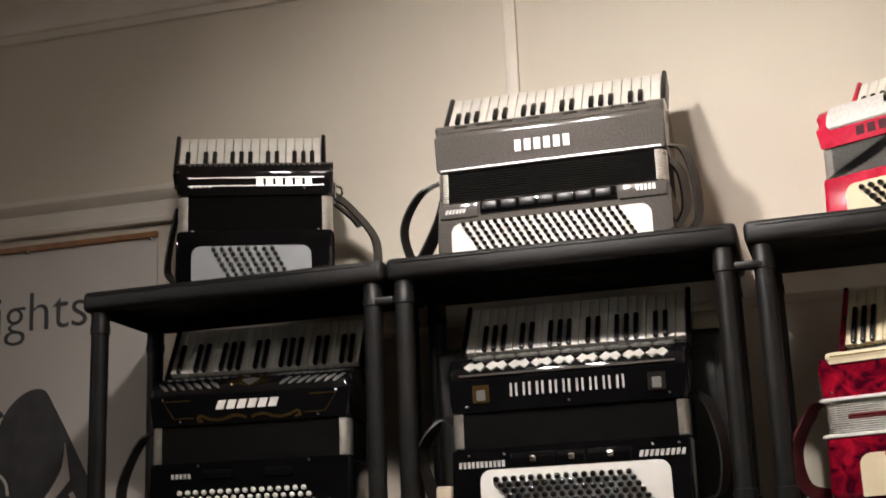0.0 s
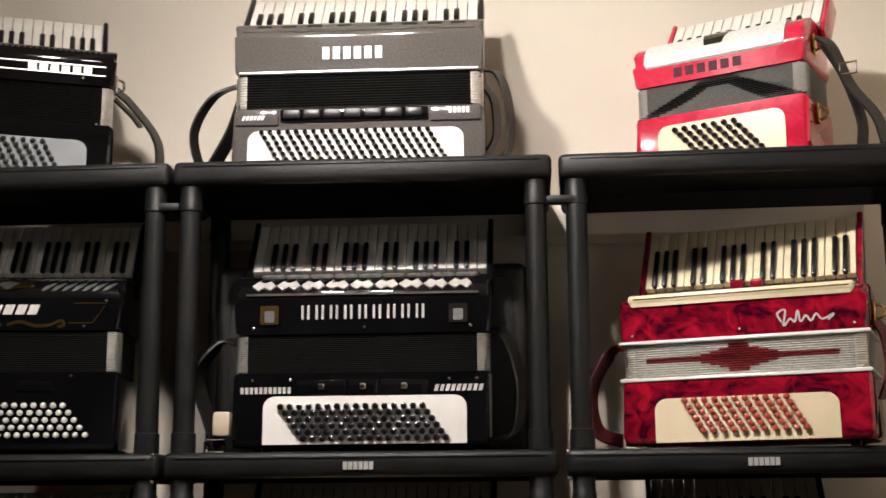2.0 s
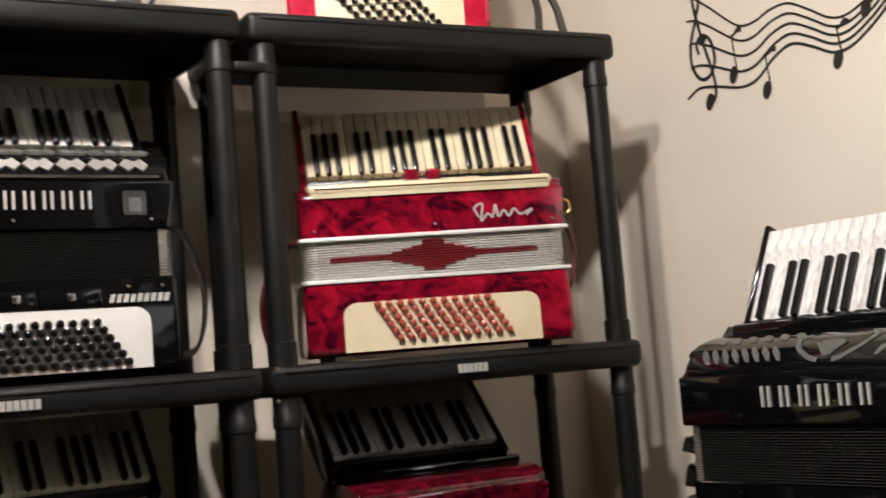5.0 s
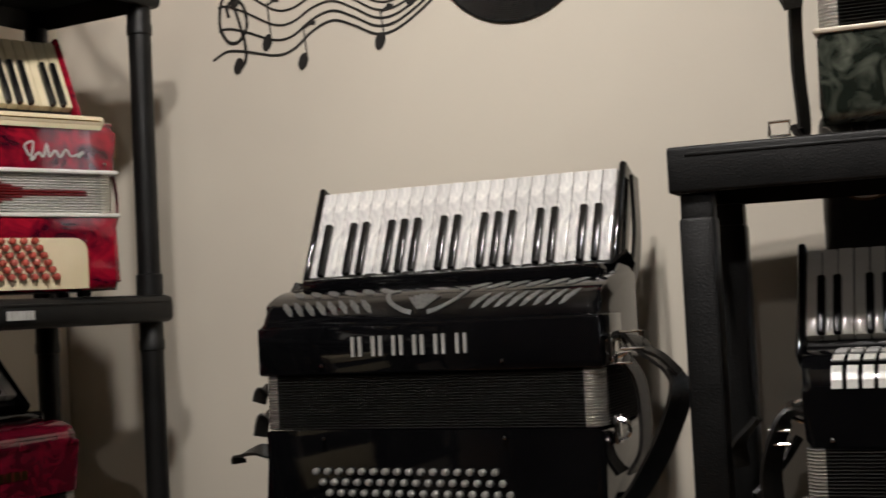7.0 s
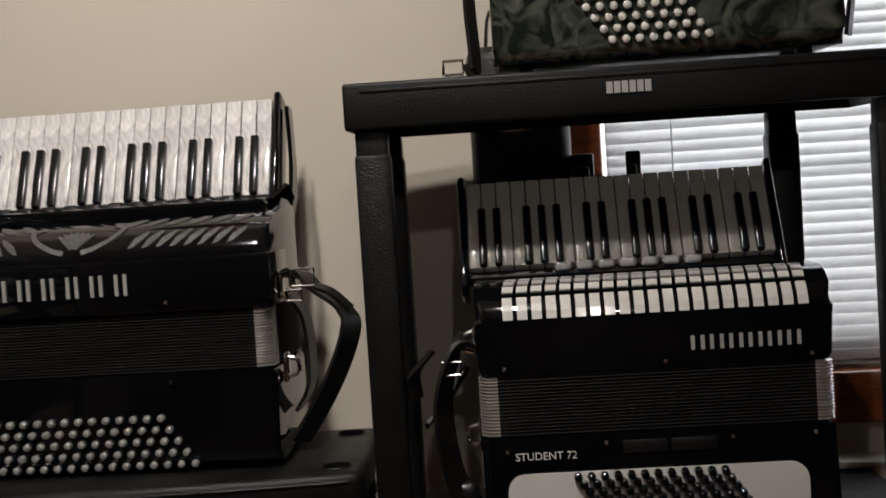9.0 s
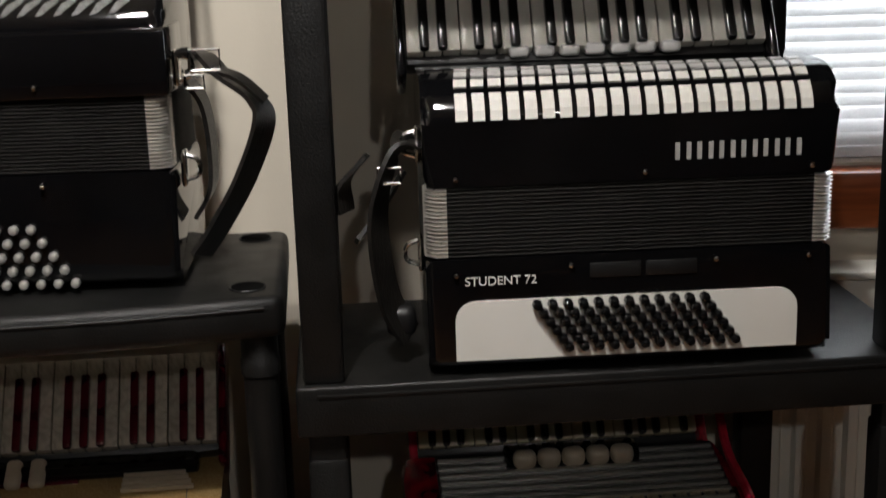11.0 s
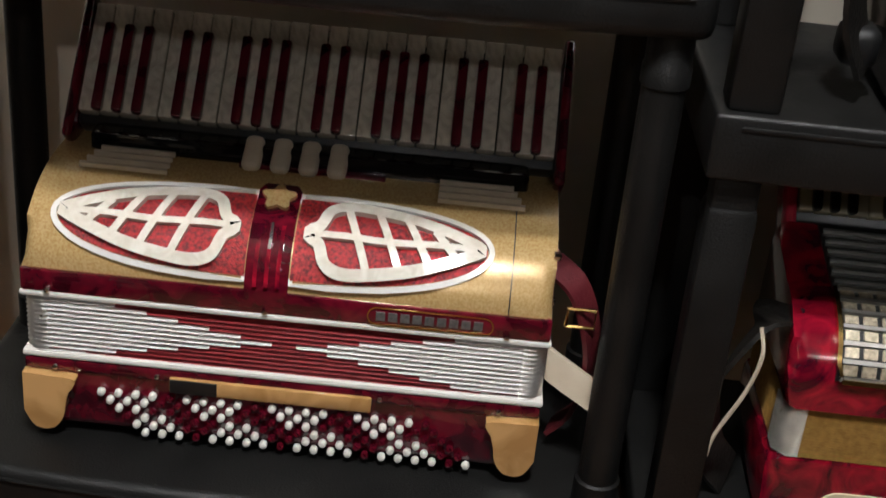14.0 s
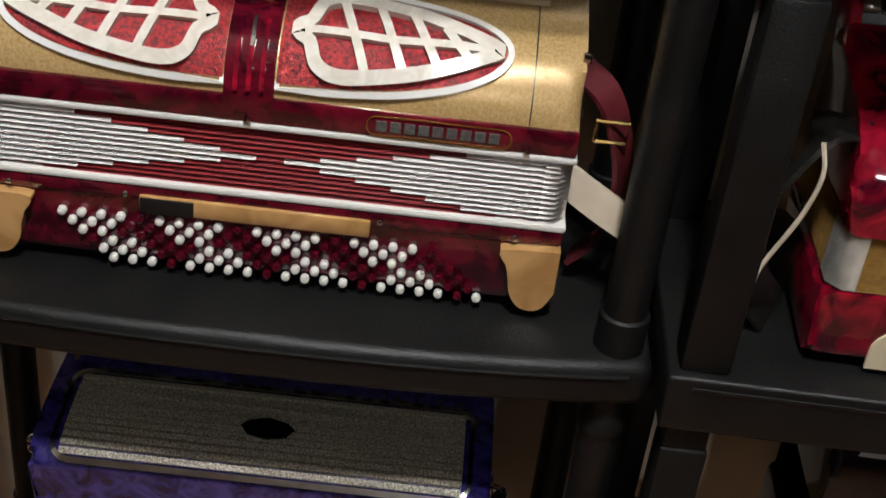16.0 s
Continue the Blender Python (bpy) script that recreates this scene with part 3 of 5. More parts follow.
# ---- window, blind, radiator ----
win = thing("window_1", "window with dark red wooden frame and sill", "window", Matrix())
win["kind"] = "structure"
y0, y1, z0, z1 = WIN
for n_, d_ in (("window_frame", (W2 + 0.02, W2 + 0.09, y1 - 0.055, y1 - 0.002, z0, z1)), ("window_frame", (W2 + 0.02, W2 + 0.09, y0 + 0.002, y0 + 0.055, z0, z1)),
               ("window_frame", (W2 + 0.02, W2 + 0.09, y0 + 0.057, y1 - 0.057, z1 - 0.055, z1 - 0.002)), ("window_frame", (W2 + 0.02, W2 + 0.09, y0 + 0.057, y1 - 0.057, z0 + 0.004, z0 + 0.05)),
               ("window_sill", (W2 - 0.045, W2 + 0.019, y0 - 0.04, y1 + 0.04, z0 - 0.082, z0 - 0.004))):
    part(n_, box(*d_, r=0.006), "wood", win)
blind = thing("venetian_blind", "white venetian blind with slats half open", "window blind", Matrix())
part("head_rail", box(W2 - 0.005, W2 + 0.018, y0 + 0.06, y1 - 0.06, z1 - 0.06, z1 - 0.03, r=0.003), "slat", blind)
bm = bmesh.new()
sl = []
for k in range(5):
    u = -0.012 + 0.024 * k / 4
    sl.append((u, 0.0016 * (1 - (u / 0.012) ** 2)))
ya, yb = y0 + 0.06, y1 - 0.06
lo = [[bm.verts.new((u, yy, v)) for u, v in sl] for yy in (ya, yb)]
hi = [[bm.verts.new((u, yy, v + 0.0006)) for u, v in sl] for yy in (ya, yb)]
for k in range(4):
    bm.faces.new((lo[0][k], lo[0][k + 1], lo[1][k + 1], lo[1][k]))
    bm.faces.new((hi[0][k], hi[1][k], hi[1][k + 1], hi[0][k + 1]))
first = None
zz = z0 + 0.035
while zz < z1 - 0.07:
    if first is None:
        first = part("slat", bm, "slat", blind)
        ob = first
    else:
        ob = share("slat", first.data, blind, (0, 0, 0))
    ob.location = (W2 + 0.004, 0, zz)
    ob.rotation_euler = (random.uniform(-0.0015, 0.0015), radians(-58), 0)
    zz += 0.0172
part("bottom_rail", box(W2 - 0.006, W2 + 0.014, ya, yb, z0 + 0.008, z0 + 0.024, r=0.003), "slat", blind)
for yy in (ya + 0.12, (ya + yb) / 2, yb - 0.10):
    bm = bmesh.new()
    add_tube(bm, [(W2 - 0.009, yy, z0 + 0.02), (W2 - 0.009, yy, z1 - 0.06)], 0.0012, 6)
    part("cord", bm, "slat", blind)
back = finish("backdrop", box(W2 + 0.6, W2 + 0.61, y0 - 1.2, y1 + 1.2, z0 - 1.0, z1 + 1.0), "glow")
tagged(back, "bright overcast daylight outside the window", "daylight", kind="structure")

rad = thing("radiator", "white enamelled panel radiator under the window", "radiator", Matrix())
bm = bmesh.new()
ra, rb_, rz0, rz1 = -2.4, -1.60, FLOOR + 0.18, 0.755
n = int((rb_ - ra) / 0.034)
row = []
for k in range(n + 1):
    yy = ra + (rb_ - ra) * k / n
    for dy, out in ((0.0, 0.0), (0.010, 0.0), (0.015, 0.009), (0.027, 0.009), (0.032, 0.0)):
        row.append((yy + dy, out))
v0 = [bm.verts.new((W2 - 0.075 - o, yy, rz0)) for yy, o in row]
v1 = [bm.verts.new((W2 - 0.075 - o, yy, rz0 + 0.04)) for yy, o in row]
v2 = [bm.verts.new((W2 - 0.075 - o, yy, rz1 - 0.04)) for yy, o in row]
for a, b in ((v1, v2),):
    for k in range(len(row) - 1):
        bm.faces.new((a[k], a[k + 1], b[k + 1], b[k]))
part("panel", bm, "radiator", rad)
part("panel_back", box(W2 - 0.074, W2 - 0.03, ra, rb_ + 0.03, rz0, rz1, r=0.006), "radiator", rad)
part("top_grille", box(W2 - 0.088, W2 - 0.025, ra, rb_ + 0.035, rz1 + 0.001, rz1 + 0.012, r=0.004), "radiator", rad)

# ---- spotlights under the ceiling, out of view, aimed at the shelves; the third an added fill ----
for (lx, ly, lz), aim, power in LAMPS:
    m = look((lx, ly, lz), aim)
    dl = thing("ceiling_spotlight", "unseen chrome spotlight on a ceiling stem, assumed or added as fill", "spotlight", m, "ceiling spotlights")
    bm = bmesh.new()
    bmesh.ops.create_cone(bm, cap_ends=True, segments=24, radius1=0.045, radius2=0.030, depth=0.09, matrix=Matrix.Translation((0, 0, 0.050)))
    part("housing", bm, "chrome", dl)
    bm = bmesh.new()
    bmesh.ops.create_uvsphere(bm, u_segments=16, v_segments=8, radius=0.038, matrix=Matrix.Translation((0, 0, 0.004)) @ Matrix.Diagonal((1, 1, 0.25, 1)))
    part("bulb", bm, "bulb", dl)
    bm = bmesh.new()
    top = m.inverted() @ Vector((lx, ly, CEIL))
    add_tube(bm, [(0, 0, 0.09), (top.x * 0.5, top.y * 0.5, (top.z + 0.09) * 0.5), tuple(top)], 0.007, 8)
    part("stem", bm, "chrome", dl)
    lamp("spot_light", "SPOT", m @ pose(0, 0, -0.03), power, LAMP_COLOUR, 0.045)
lamp("window_light", "AREA", look((W2 - 0.06, (y0 + y1) / 2, (z0 + z1) / 2), (0, (y0 + y1) / 2, 0.9)), WINDOW_POWER, (0.80, 0.90, 1.0), (1.1, 1.2))

# ---- wall decorations ----
decal = thing("wall_decal", "black music-staff sticker with treble clef and notes on the wall", "wall sticker", Matrix())
XD = W2 - 0.0012


def on_wall(u, v, h):
    return Vector((XD - h, 0.007 - 0.956 * u, 1.654 + 0.956 * (v - 1.681)))


STAFF = spline([(-0.021, 1.662, 0.050), (0.015, 1.676, 0.045), (0.060, 1.670, 0.039), (0.127, 1.654, 0.0300), (0.170, 1.660, 0.0265), (0.217, 1.690, 0.022), (0.261, 1.703, 0.0187),
                (0.305, 1.688, 0.0168), (0.352, 1.665, 0.0155), (0.390, 1.665, 0.0142), (0.432, 1.684, 0.0130), (0.476, 1.713, 0.0120), (0.52, 1.750, 0.0110), (0.56, 1.790, 0.0100)], 6)
for k in range(5):                         # the lowest line is (u, v), the rest stand over it by the third number
    run = [(p.x, p.y + k * p.z) for p in STAFF][0 if k == 0 else 3:]
    line(decal, on_wall, run, 0.0046 - 0.0003 * k, "decal", "staff_line", 0.0008)
clef = spline([(0.022, 1.742, 0), (0.018, 1.762, 0), (0.034, 1.776, 0), (0.056, 1.762, 0), (0.064, 1.722, 0), (0.046, 1.694, 0), (0.020, 1.694, 0), (0.000, 1.725, 0), (0.003, 1.768, 0), (0.022, 1.812, 0), (0.036, 1.850, 0),
               (0.032, 1.885, 0), (0.020, 1.880, 0), (0.018, 1.840, 0), (0.036, 1.762, 0), (0.056, 1.695, 0), (0.059, 1.660, 0), (0.050, 1.642, 0), (0.040, 1.640, 0)], 6)
line(decal, on_wall, [(p.x, p.y) for p in clef], 0.006, "decal", "treble_clef", 0.0014)


def blob(u, v, r, stretch=1.3):
    piece("note_head", [(u + r * (math.cos(a) * 0.85 + 0.28 * math.sin(a)), v + r * stretch * math.sin(a)) for a in [2 * math.pi * k / 16 for k in range(16)]], on_wall, 0.0010, "decal", decal)


def note(u, v, stem, flag=1):
    blob(u, v, 0.0125)
    q = u + 0.009
    piece("note_stem", [(q, v), (q + 0.0024, v), (q - 0.005, v + stem), (q - 0.0074, v + stem)], on_wall, 0.0009, "decal", decal)
    piece("note_flag", [(q - 0.0074, v + stem - 0.008), (q + 0.012, v + stem + 0.010), (q + 0.022, v + stem + 0.006), (q + 0.020, v + stem - 0.002), (q + 0.010, v + stem)], on_wall, 0.0009, "decal", decal)


blob(0.040, 1.644, 0.0125)
note(0.110, 1.681, 0.078)
note(0.191, 1.634, 0.068)
note(0.362, 1.650, 0.058)
note(0.432, 1.722, 0.055)
blob(0.036, 1.768, 0.011, 1.0)

disc = thing("vinyl_record", "black vinyl record hung flat on the wall", "record", pose(W2 - 0.003, -0.604, 1.772, 0, -90, 0))
bm = bmesh.new()
prof = [(0.152, 0.0), (0.152, 0.0022), (0.148, 0.003)] + [(0.146 - 0.0018 * k, 0.0026 if k % 2 else 0.0019) for k in range(48)] + [(0.052, 0.0026)]
rings = [[bm.verts.new((r * math.cos(2 * math.pi * k / 64), r * math.sin(2 * math.pi * k / 64), h)) for k in range(64)] for r, h in prof]
for a, b in zip(rings, rings[1:]):
    for k in range(64):
        bm.faces.new((a[k], a[(k + 1) % 64], b[(k + 1) % 64], b[k]))
bm.faces.new(rings[0][::-1])
bm.faces.new(rings[-1])
part("disc", bm, "vinyl", disc)
bm = bmesh.new()
bmesh.ops.create_cone(bm, cap_ends=True, segments=40, radius1=0.05, radius2=0.05, depth=0.001, matrix=Matrix.Translation((0, 0, 0.0034)))
part("paper_label", bm, "bellows_red", disc)

poster = thing("poster", "white poster with black shoe shape, lettering and brown edge", "poster", Matrix())
part("sheet", box(-1.75, -0.735, W1 - 0.006, W1 - 0.002, 0.75, 1.978), "poster", poster)
part("top_edge", box(-1.75, -0.730, W1 - 0.016, W1 - 0.0065, 1.966, 1.982, r=0.002), "tape", poster)
fc = bpy.data.curves.new("lettering", "FONT")
fc.body, fc.size, fc.extrude, fc.offset = "Lights", 0.150, 0.0005, -0.0012
tmp = new("lettering_source", fc)
bpy.context.view_layer.update()
me = bpy.data.meshes.new_from_object(tmp.evaluated_get(bpy.context.evaluated_depsgraph_get()))
bpy.data.objects.remove(tmp)
me.materials.append(M["ink"])
LETTER_W = max(v.co.x for v in me.vertices)
lt = new("lettering", me)
lt.parent = poster
lt.matrix_local = pose(-0.928 - LETTER_W, W1 - 0.0072, 1.752, 90, -1, 0)


def on_poster(u, v, h):
    return Vector((u, W1 - 0.0061 - h, v))


bm = bmesh.new()
shoe = spline([(-1.30, 1.12, 0), (-1.24, 1.30, 0), (-1.185, 1.46, 0), (-1.155, 1.545, 0), (-1.10, 1.595, 0), (-1.045, 1.600, 0), (-1.010, 1.550, 0), (-0.955, 1.452, 0), (-0.86, 1.27, 0), (-0.80, 1.12, 0), (-0.90, 1.02, 0), (-1.15, 1.00, 0)], 5)
add_prism(bm, [(p.x, p.y) for p in shoe], on_poster, 0.0008)
part("shoe_shape", bm, "ink", poster)
over = lambda u, v, h: Vector((u, W1 - 0.0071 - h, v))
piece("sole_edge", [(p.x, p.y) for p in spline([(-0.978, 1.462, 0), (-0.986, 1.40, 0), (-1.03, 1.33, 0), (-1.08, 1.285, 0), (-1.16, 1.25, 0), (-1.10, 1.265, 0), (-1.02, 1.31, 0), (-0.962, 1.37, 0)], 4)], over, 0.0008, "poster", poster)
for k in range(6):
    u = -1.115 + 0.030 * k
    piece("tread_gap", [(u, 1.245 + 0.018 * k), (u + 0.012, 1.252 + 0.018 * k), (u + 0.045, 1.19 + 0.018 * k), (u + 0.033, 1.183 + 0.018 * k)], over, 0.0008, "poster", poster)
line(poster, on_poster, [(p.x, p.y) for p in spline([(-1.35, 1.40, 0), (-1.24, 1.505, 0), (-1.16, 1.548, 0)], 5)], 0.016, "ink", "lace_shape", 0.0008)
line(poster, over, [(p.x, p.y) for p in spline([(-1.22, 1.36, 0), (-1.175, 1.395, 0), (-1.145, 1.375, 0), (-1.135, 1.34, 0)], 5)], 0.008, "poster", "eyelet_line", 0.0008)
for u in (-1.48, -1.10, -0.747):
    bm = bmesh.new()
    bmesh.ops.create_uvsphere(bm, u_segments=10, v_segments=6, radius=0.005, matrix=Matrix.Translation((u, W1 - 0.018, 1.962)) @ Matrix.Diagonal((1, 0.6, 1, 1)))
    part("drawing_pin", bm, "chrome", poster)


# ---- shelving ----
def tray(root, w, d, z, square, bow=0.0):
    """One shelf: a slab with a deep rounded lip, hollow underneath, and sockets at its corners."""
    lip = 0.047 if not square else 0.058
    bm = bmesh.new()
    add_box(bm, 0, w, 0, d, z - lip, z, r=0.012 if not square else 0.004, seg=3)
    # hollow underneath
    fs = [f for f in bm.faces if f.normal.z < -0.9 and f.calc_area() > w * d * 0.5]
    g = bmesh.ops.inset_region(bm, faces=fs, thickness=0.014, depth=0.0)
    for f in fs:
        for v in f.verts:
            v.co.z += lip - 0.012
    if bow:                                      # the front edge swells forward between its corners
        bmesh.ops.bisect_plane(bm, geom=bm.verts[:] + bm.edges[:] + bm.faces[:], plane_co=(w / 2, 0, 0), plane_no=(1, 0, 0))
        for k in range(1, 12):
            bmesh.ops.bisect_plane(bm, geom=bm.verts[:] + bm.edges[:] + bm.faces[:], plane_co=(w * k / 12, 0, 0), plane_no=(1, 0, 0))
        for v in bm.verts:
            if v.co.y < d * 0.3:
                v.co.y -= bow * max(0.0, 1 - abs(2 * v.co.x / w - 1) ** 2.5)
    ob = part("shelf", bm, "plastic", root)
    seam = bmesh.new()
    if bow:
        add_tube(seam, [(0.022 + (w - 0.044) * k / 16, -bow * max(0.0, 1 - abs(2 * (0.022 + (w - 0.044) * k / 16) / w - 1) ** 2.5) - 0.0006, z - 0.011) for k in range(17)], 0.0022, 6)
    else:
        add_box(seam, 0.022, w - 0.022, -0.0016, 0.004, z - 0.013, z - 0.009, r=0.001)
    part("lip_bead", seam, "plastic", root)
    return ob


def post(root, x, y, za, zb, square):
    bm = bmesh.new()
    if square:
        add_box(bm, x - 0.022, x + 0.022, y - 0.020, y + 0.020, za, zb - 0.03, r=0.005, seg=2)
        add_box(bm, x - 0.020, x + 0.020, y - 0.016, y + 0.016, zb - 0.06, zb, r=0.004)
    else:
        r = 0.0195
        zs = [(za, r * 1.16), (za + 0.035, r * 1.16), (za + 0.037, r), (zb - 0.048, r), (zb - 0.046, r * 1.12), (zb - 0.030, r * 1.12), (zb - 0.028, r * 1.05), (zb, r * 1.05)]
        add_tube(bm, [(x, y, q) for q, _ in zs], [q for _, q in zs], 18)
    part("post", bm, "plastic", root)


def shelving(label, x, y, yaw, w, d, tiers, square=False, holes=False, pin=0.031, bow=0.0, rear_in=0.0):
    root = thing("shelving_unit", label, "shelving", pose(x, y, 0, 0, 0, yaw), "black shelving units")
    lip = 0.047 if not square else 0.058
    for z in tiers:
        tray(root, w, d, z, square, bow)
    for za, zb in zip([FLOOR] + list(tiers[:-1]), tiers):
        for px in (pin, w - pin):
            for py in (pin - 0.002, d - pin):
                inward = rear_in if py > d / 2 and px > w / 2 else 0.0
                post(root, px - inward, py, za, zb - lip, square)
    if holes:
        for px in (0.040, w - 0.040):
            for py in (0.042, d - 0.042):
                # no hole is cut: a flat disc carries the socket's shade as colour
                bm = bmesh.new()
                bmesh.ops.create_cone(bm, cap_ends=True, segments=24, radius1=0.019, radius2=0.019, depth=0.001, matrix=Matrix.Translation((px, py, tiers[-1] + 0.0006)))
                part("socket", bm, "socket_dark", root, "flat black disc painted as the shade inside an open post socket")
                bm = bmesh.new()
                ring = [(px + 0.0195 * math.cos(2 * math.pi * k / 24), py + 0.0195 * math.sin(2 * math.pi * k / 24), tiers[-1] + 0.0006) for k in range(25)]
                add_tube(bm, ring, 0.0012, 5)
                part("socket_rim", bm, "plastic", root)
    return root


def badge(root, w, z, square=False):
    """A small silver maker's plate on a shelf lip, as plain blocks."""
    mark(root, flat_front(-0.0016), w / 2 - 0.028, z - 0.033, 0.056, 0.014, 6, "silver_print", gap=0.2, name="maker_plate_block")


P = 0.544
TA = [1.738 - P * k for k in range(4, -1, -1)]
unit_a = shelving("black plastic shelving unit in the row along the wall", -0.706, 0.012, -1, 0.70, 0.31, TA)
unit_b = shelving("black plastic shelving unit in the middle of the row", 0.0, 0.0, 0, 0.712, 0.31, TA)
unit_c = shelving("black plastic shelving unit at the row's end by the corner", 0.724, 0.004, -2.5, 0.69, 0.31, TA)
for u_, w_ in ((unit_a, 0.70), (unit_b, 0.712), (unit_c, 0.69)):
    badge(u_, w_, TA[3])
for u_, xs in ((unit_b, (-0.040, 0.706)), (unit_c, ())):
    for xx in xs:
        part("connector", box(xx - 0.006, xx + 0.052, 0.010, 0.034, 1.644, 1.660, r=0.005), "plastic", u_)
        for zz in (TA[3] - 0.004, TA[3] - 0.052):
            bm = bmesh.new()
            bmesh.ops.create_uvsphere(bm, u_segments=10, v_segments=6, radius=0.0042)
            ob = part("screw", bm, "chrome", u_)
            ob.location = (xx + 0.023, -0.001, zz)
unit_d = shelving("low black plastic shelving unit with open post sockets", 1.208 - 0.70 * math.cos(radians(83)), -0.978 + 0.70 * math.sin(radians(83)), -83, 0.70, 0.31, [-0.24, 0.310, 0.848], holes=True, bow=0.022)
unit_e = shelving("black square-post shelving unit standing before the window", 1.180, -0.988, -84, 0.700, 0.31, [-0.10, 0.325, 0.753, 1.333], square=True, rear_in=0.080)
badge(unit_e, 0.70, 1.333)


# ---- the accordions on the shelves ----
ZA, ZB = 1.739, 1.195          # top tier and second tier of the row
ZC = ZB - P

# black 48-button accordion on the top tier of the first unit
r, sh, kb = accordion("small black accordion with white keys and grey plate on shelf", -0.337, 0.115, ZA, 20, 0.352, 0.125, 0.208, 0.262, 0.165,
                      (-0.182, 0.148, (0.10, 0.302), (0.150, 0.388), 16, 5, "key_white", "key_black", "black", 0.45),
                      plate=("plate_grey", -0.141, 0.124, 0.012, 0.090), buttons=("satin", -0.092, 0.082, 8, 6, 0.0186, 0.0118, 0.0064, 0.0055, 0.008), shoulder=(0.05, 0.035))
for i in range(26):
    xx = -0.150 + 0.0117 * i
    piece("grille_bar", [(xx, sh.front + 0.020), (xx + 0.006, sh.front + 0.020), (xx + 0.006, sh.over - 0.004), (xx, sh.over - 0.004)], sh.place, 0.002, "brushed", r)
line(r, sh.place, [(-0.150, 0.041), (0.155, 0.041)], 0.0025, "silver_print")
line(r, sh.place, [(-0.150, 0.022), (0.155, 0.022)], 0.0025, "silver_print")
mark(r, sh.place, 0.002, 0.022, 0.131, 0.016, 6, "white", gap=0.25)
mark(r, sh.place, -0.145, 0.018, 0.05, 0.006, 5, "silver_print", name="model_mark_block")
studs(r, [(-0.14, 0.125), (0.14, 0.125), (0.11, 0.222)], -0.001)
side_lug(r, 0.176, 0.07, 0.235)
strap(r, [(0.178, 0.07, 0.225), (0.215, 0.09, 0.20), (0.268, 0.09, 0.13), (0.275, 0.08, 0.06), (0.268, 0.075, 0.008)], 0.034)
strap(r, [(0.178, 0.10, 0.215), (0.215, 0.11, 0.185), (0.235, 0.11, 0.16)], 0.02, name="hand_strap")
strap(r, [(-0.178, 0.07, 0.20), (-0.198, 0.10, 0.13), (-0.205, 0.10, 0.06), (-0.182, 0.06, 0.02)], 0.02)

# black accordion with gold ornament on the second tier of the first unit
r, sh, kb = accordion("large black accordion with gold scroll ornament and white buttons", -0.326, 0.053, ZB, 6, 0.440, 0.154, 0.234, 0.298, 0.19,
                      (-0.222, 0.212, (0.13, 0.362), (0.20, 0.472), 22, 5, "key_white", "key_black", "black", 0.62),
                      buttons=("white", -0.151, 0.092, 16, 5, 0.0179, 0.0138, 0.0110, 0.0058, 0.008), shoulder=(0.07, 0.045))


def leaf_cuts(root, sh, x0, x1, n, s0, s1, mat, lean=0.014, centre=True, wide=0.62, name="grille_cutouts"):
    """Slanted leaf-shaped openings, mirrored about the middle, with a fan between."""
    p = (x1 - x0) / n
    for side in (-1, 1):
        for i in range(n):
            a = x0 + p * i
            b = a + p * wide
            poly = [(a, s0), (a + (b - a) * 0.6, s0 + (s1 - s0) * 0.05), (b + lean * 0.6, s0 + (s1 - s0) * 0.55), (b + lean, s1), (a + (b - a) * 0.5 + lean, s1 - (s1 - s0) * 0.04), (a + lean * 0.45, s0 + (s1 - s0) * 0.5)]
            poly = [(side * u, v) for u, v in poly]
            piece("grille_cutout", poly if side > 0 else poly[::-1], sh.place, 0.0012, mat, root)
    if centre:
        for k in range(-3, 4):
            a = k * 0.21
            c, s_ = math.cos(a), math.sin(a)
            base, tip = 0.006, (s1 - s0) * 1.15
            mid = s0 - 0.002
            pts = [(s_ * base - 0.0012 * c, mid + c * base), (s_ * tip - 0.0042 * c, mid + c * tip), (s_ * (tip + 0.006), mid + c * (tip + 0.005)), (s_ * tip + 0.0042 * c, mid + c * tip), (s_ * base + 0.0012 * c, mid + c * base)]
            piece("fan_blade", pts[::-1], sh.place, 0.002, mat, root)


leaf_cuts(r, sh, 0.065, 0.20, 7, sh.front + 0.012, sh.front + 0.034, "brushed")
leaf_cuts(r, sh, 0.055, 0.20, 8, sh.front + 0.046, sh.over - 0.002, "cut_grey", centre=False)
bm = bmesh.new()
for k in range(9):
    a = radians(-70 + 17.5 * k)
    L_ = 0.045 if k % 2 == 0 else 0.034
    c, s_ = math.cos(a), math.sin(a)
    q = sh.front + 0.012
    piece("gold_fan_blade", [(s_ * L_ + c * 0.006, q + c * L_ * 0.9 - s_ * 0.004), (s_ * (L_ + 0.008), q + c * (L_ + 0.006) * 0.9), (s_ * L_ - c * 0.006, q + c * L_ * 0.9 + s_ * 0.004), (-c * 0.002, q), (c * 0.002, q)], sh.place, 0.003, "gold", r)
mark(r, sh.place, -0.074, 0.030, 0.138, 0.019, 6, "white", slant=0.35, gap=0.22)
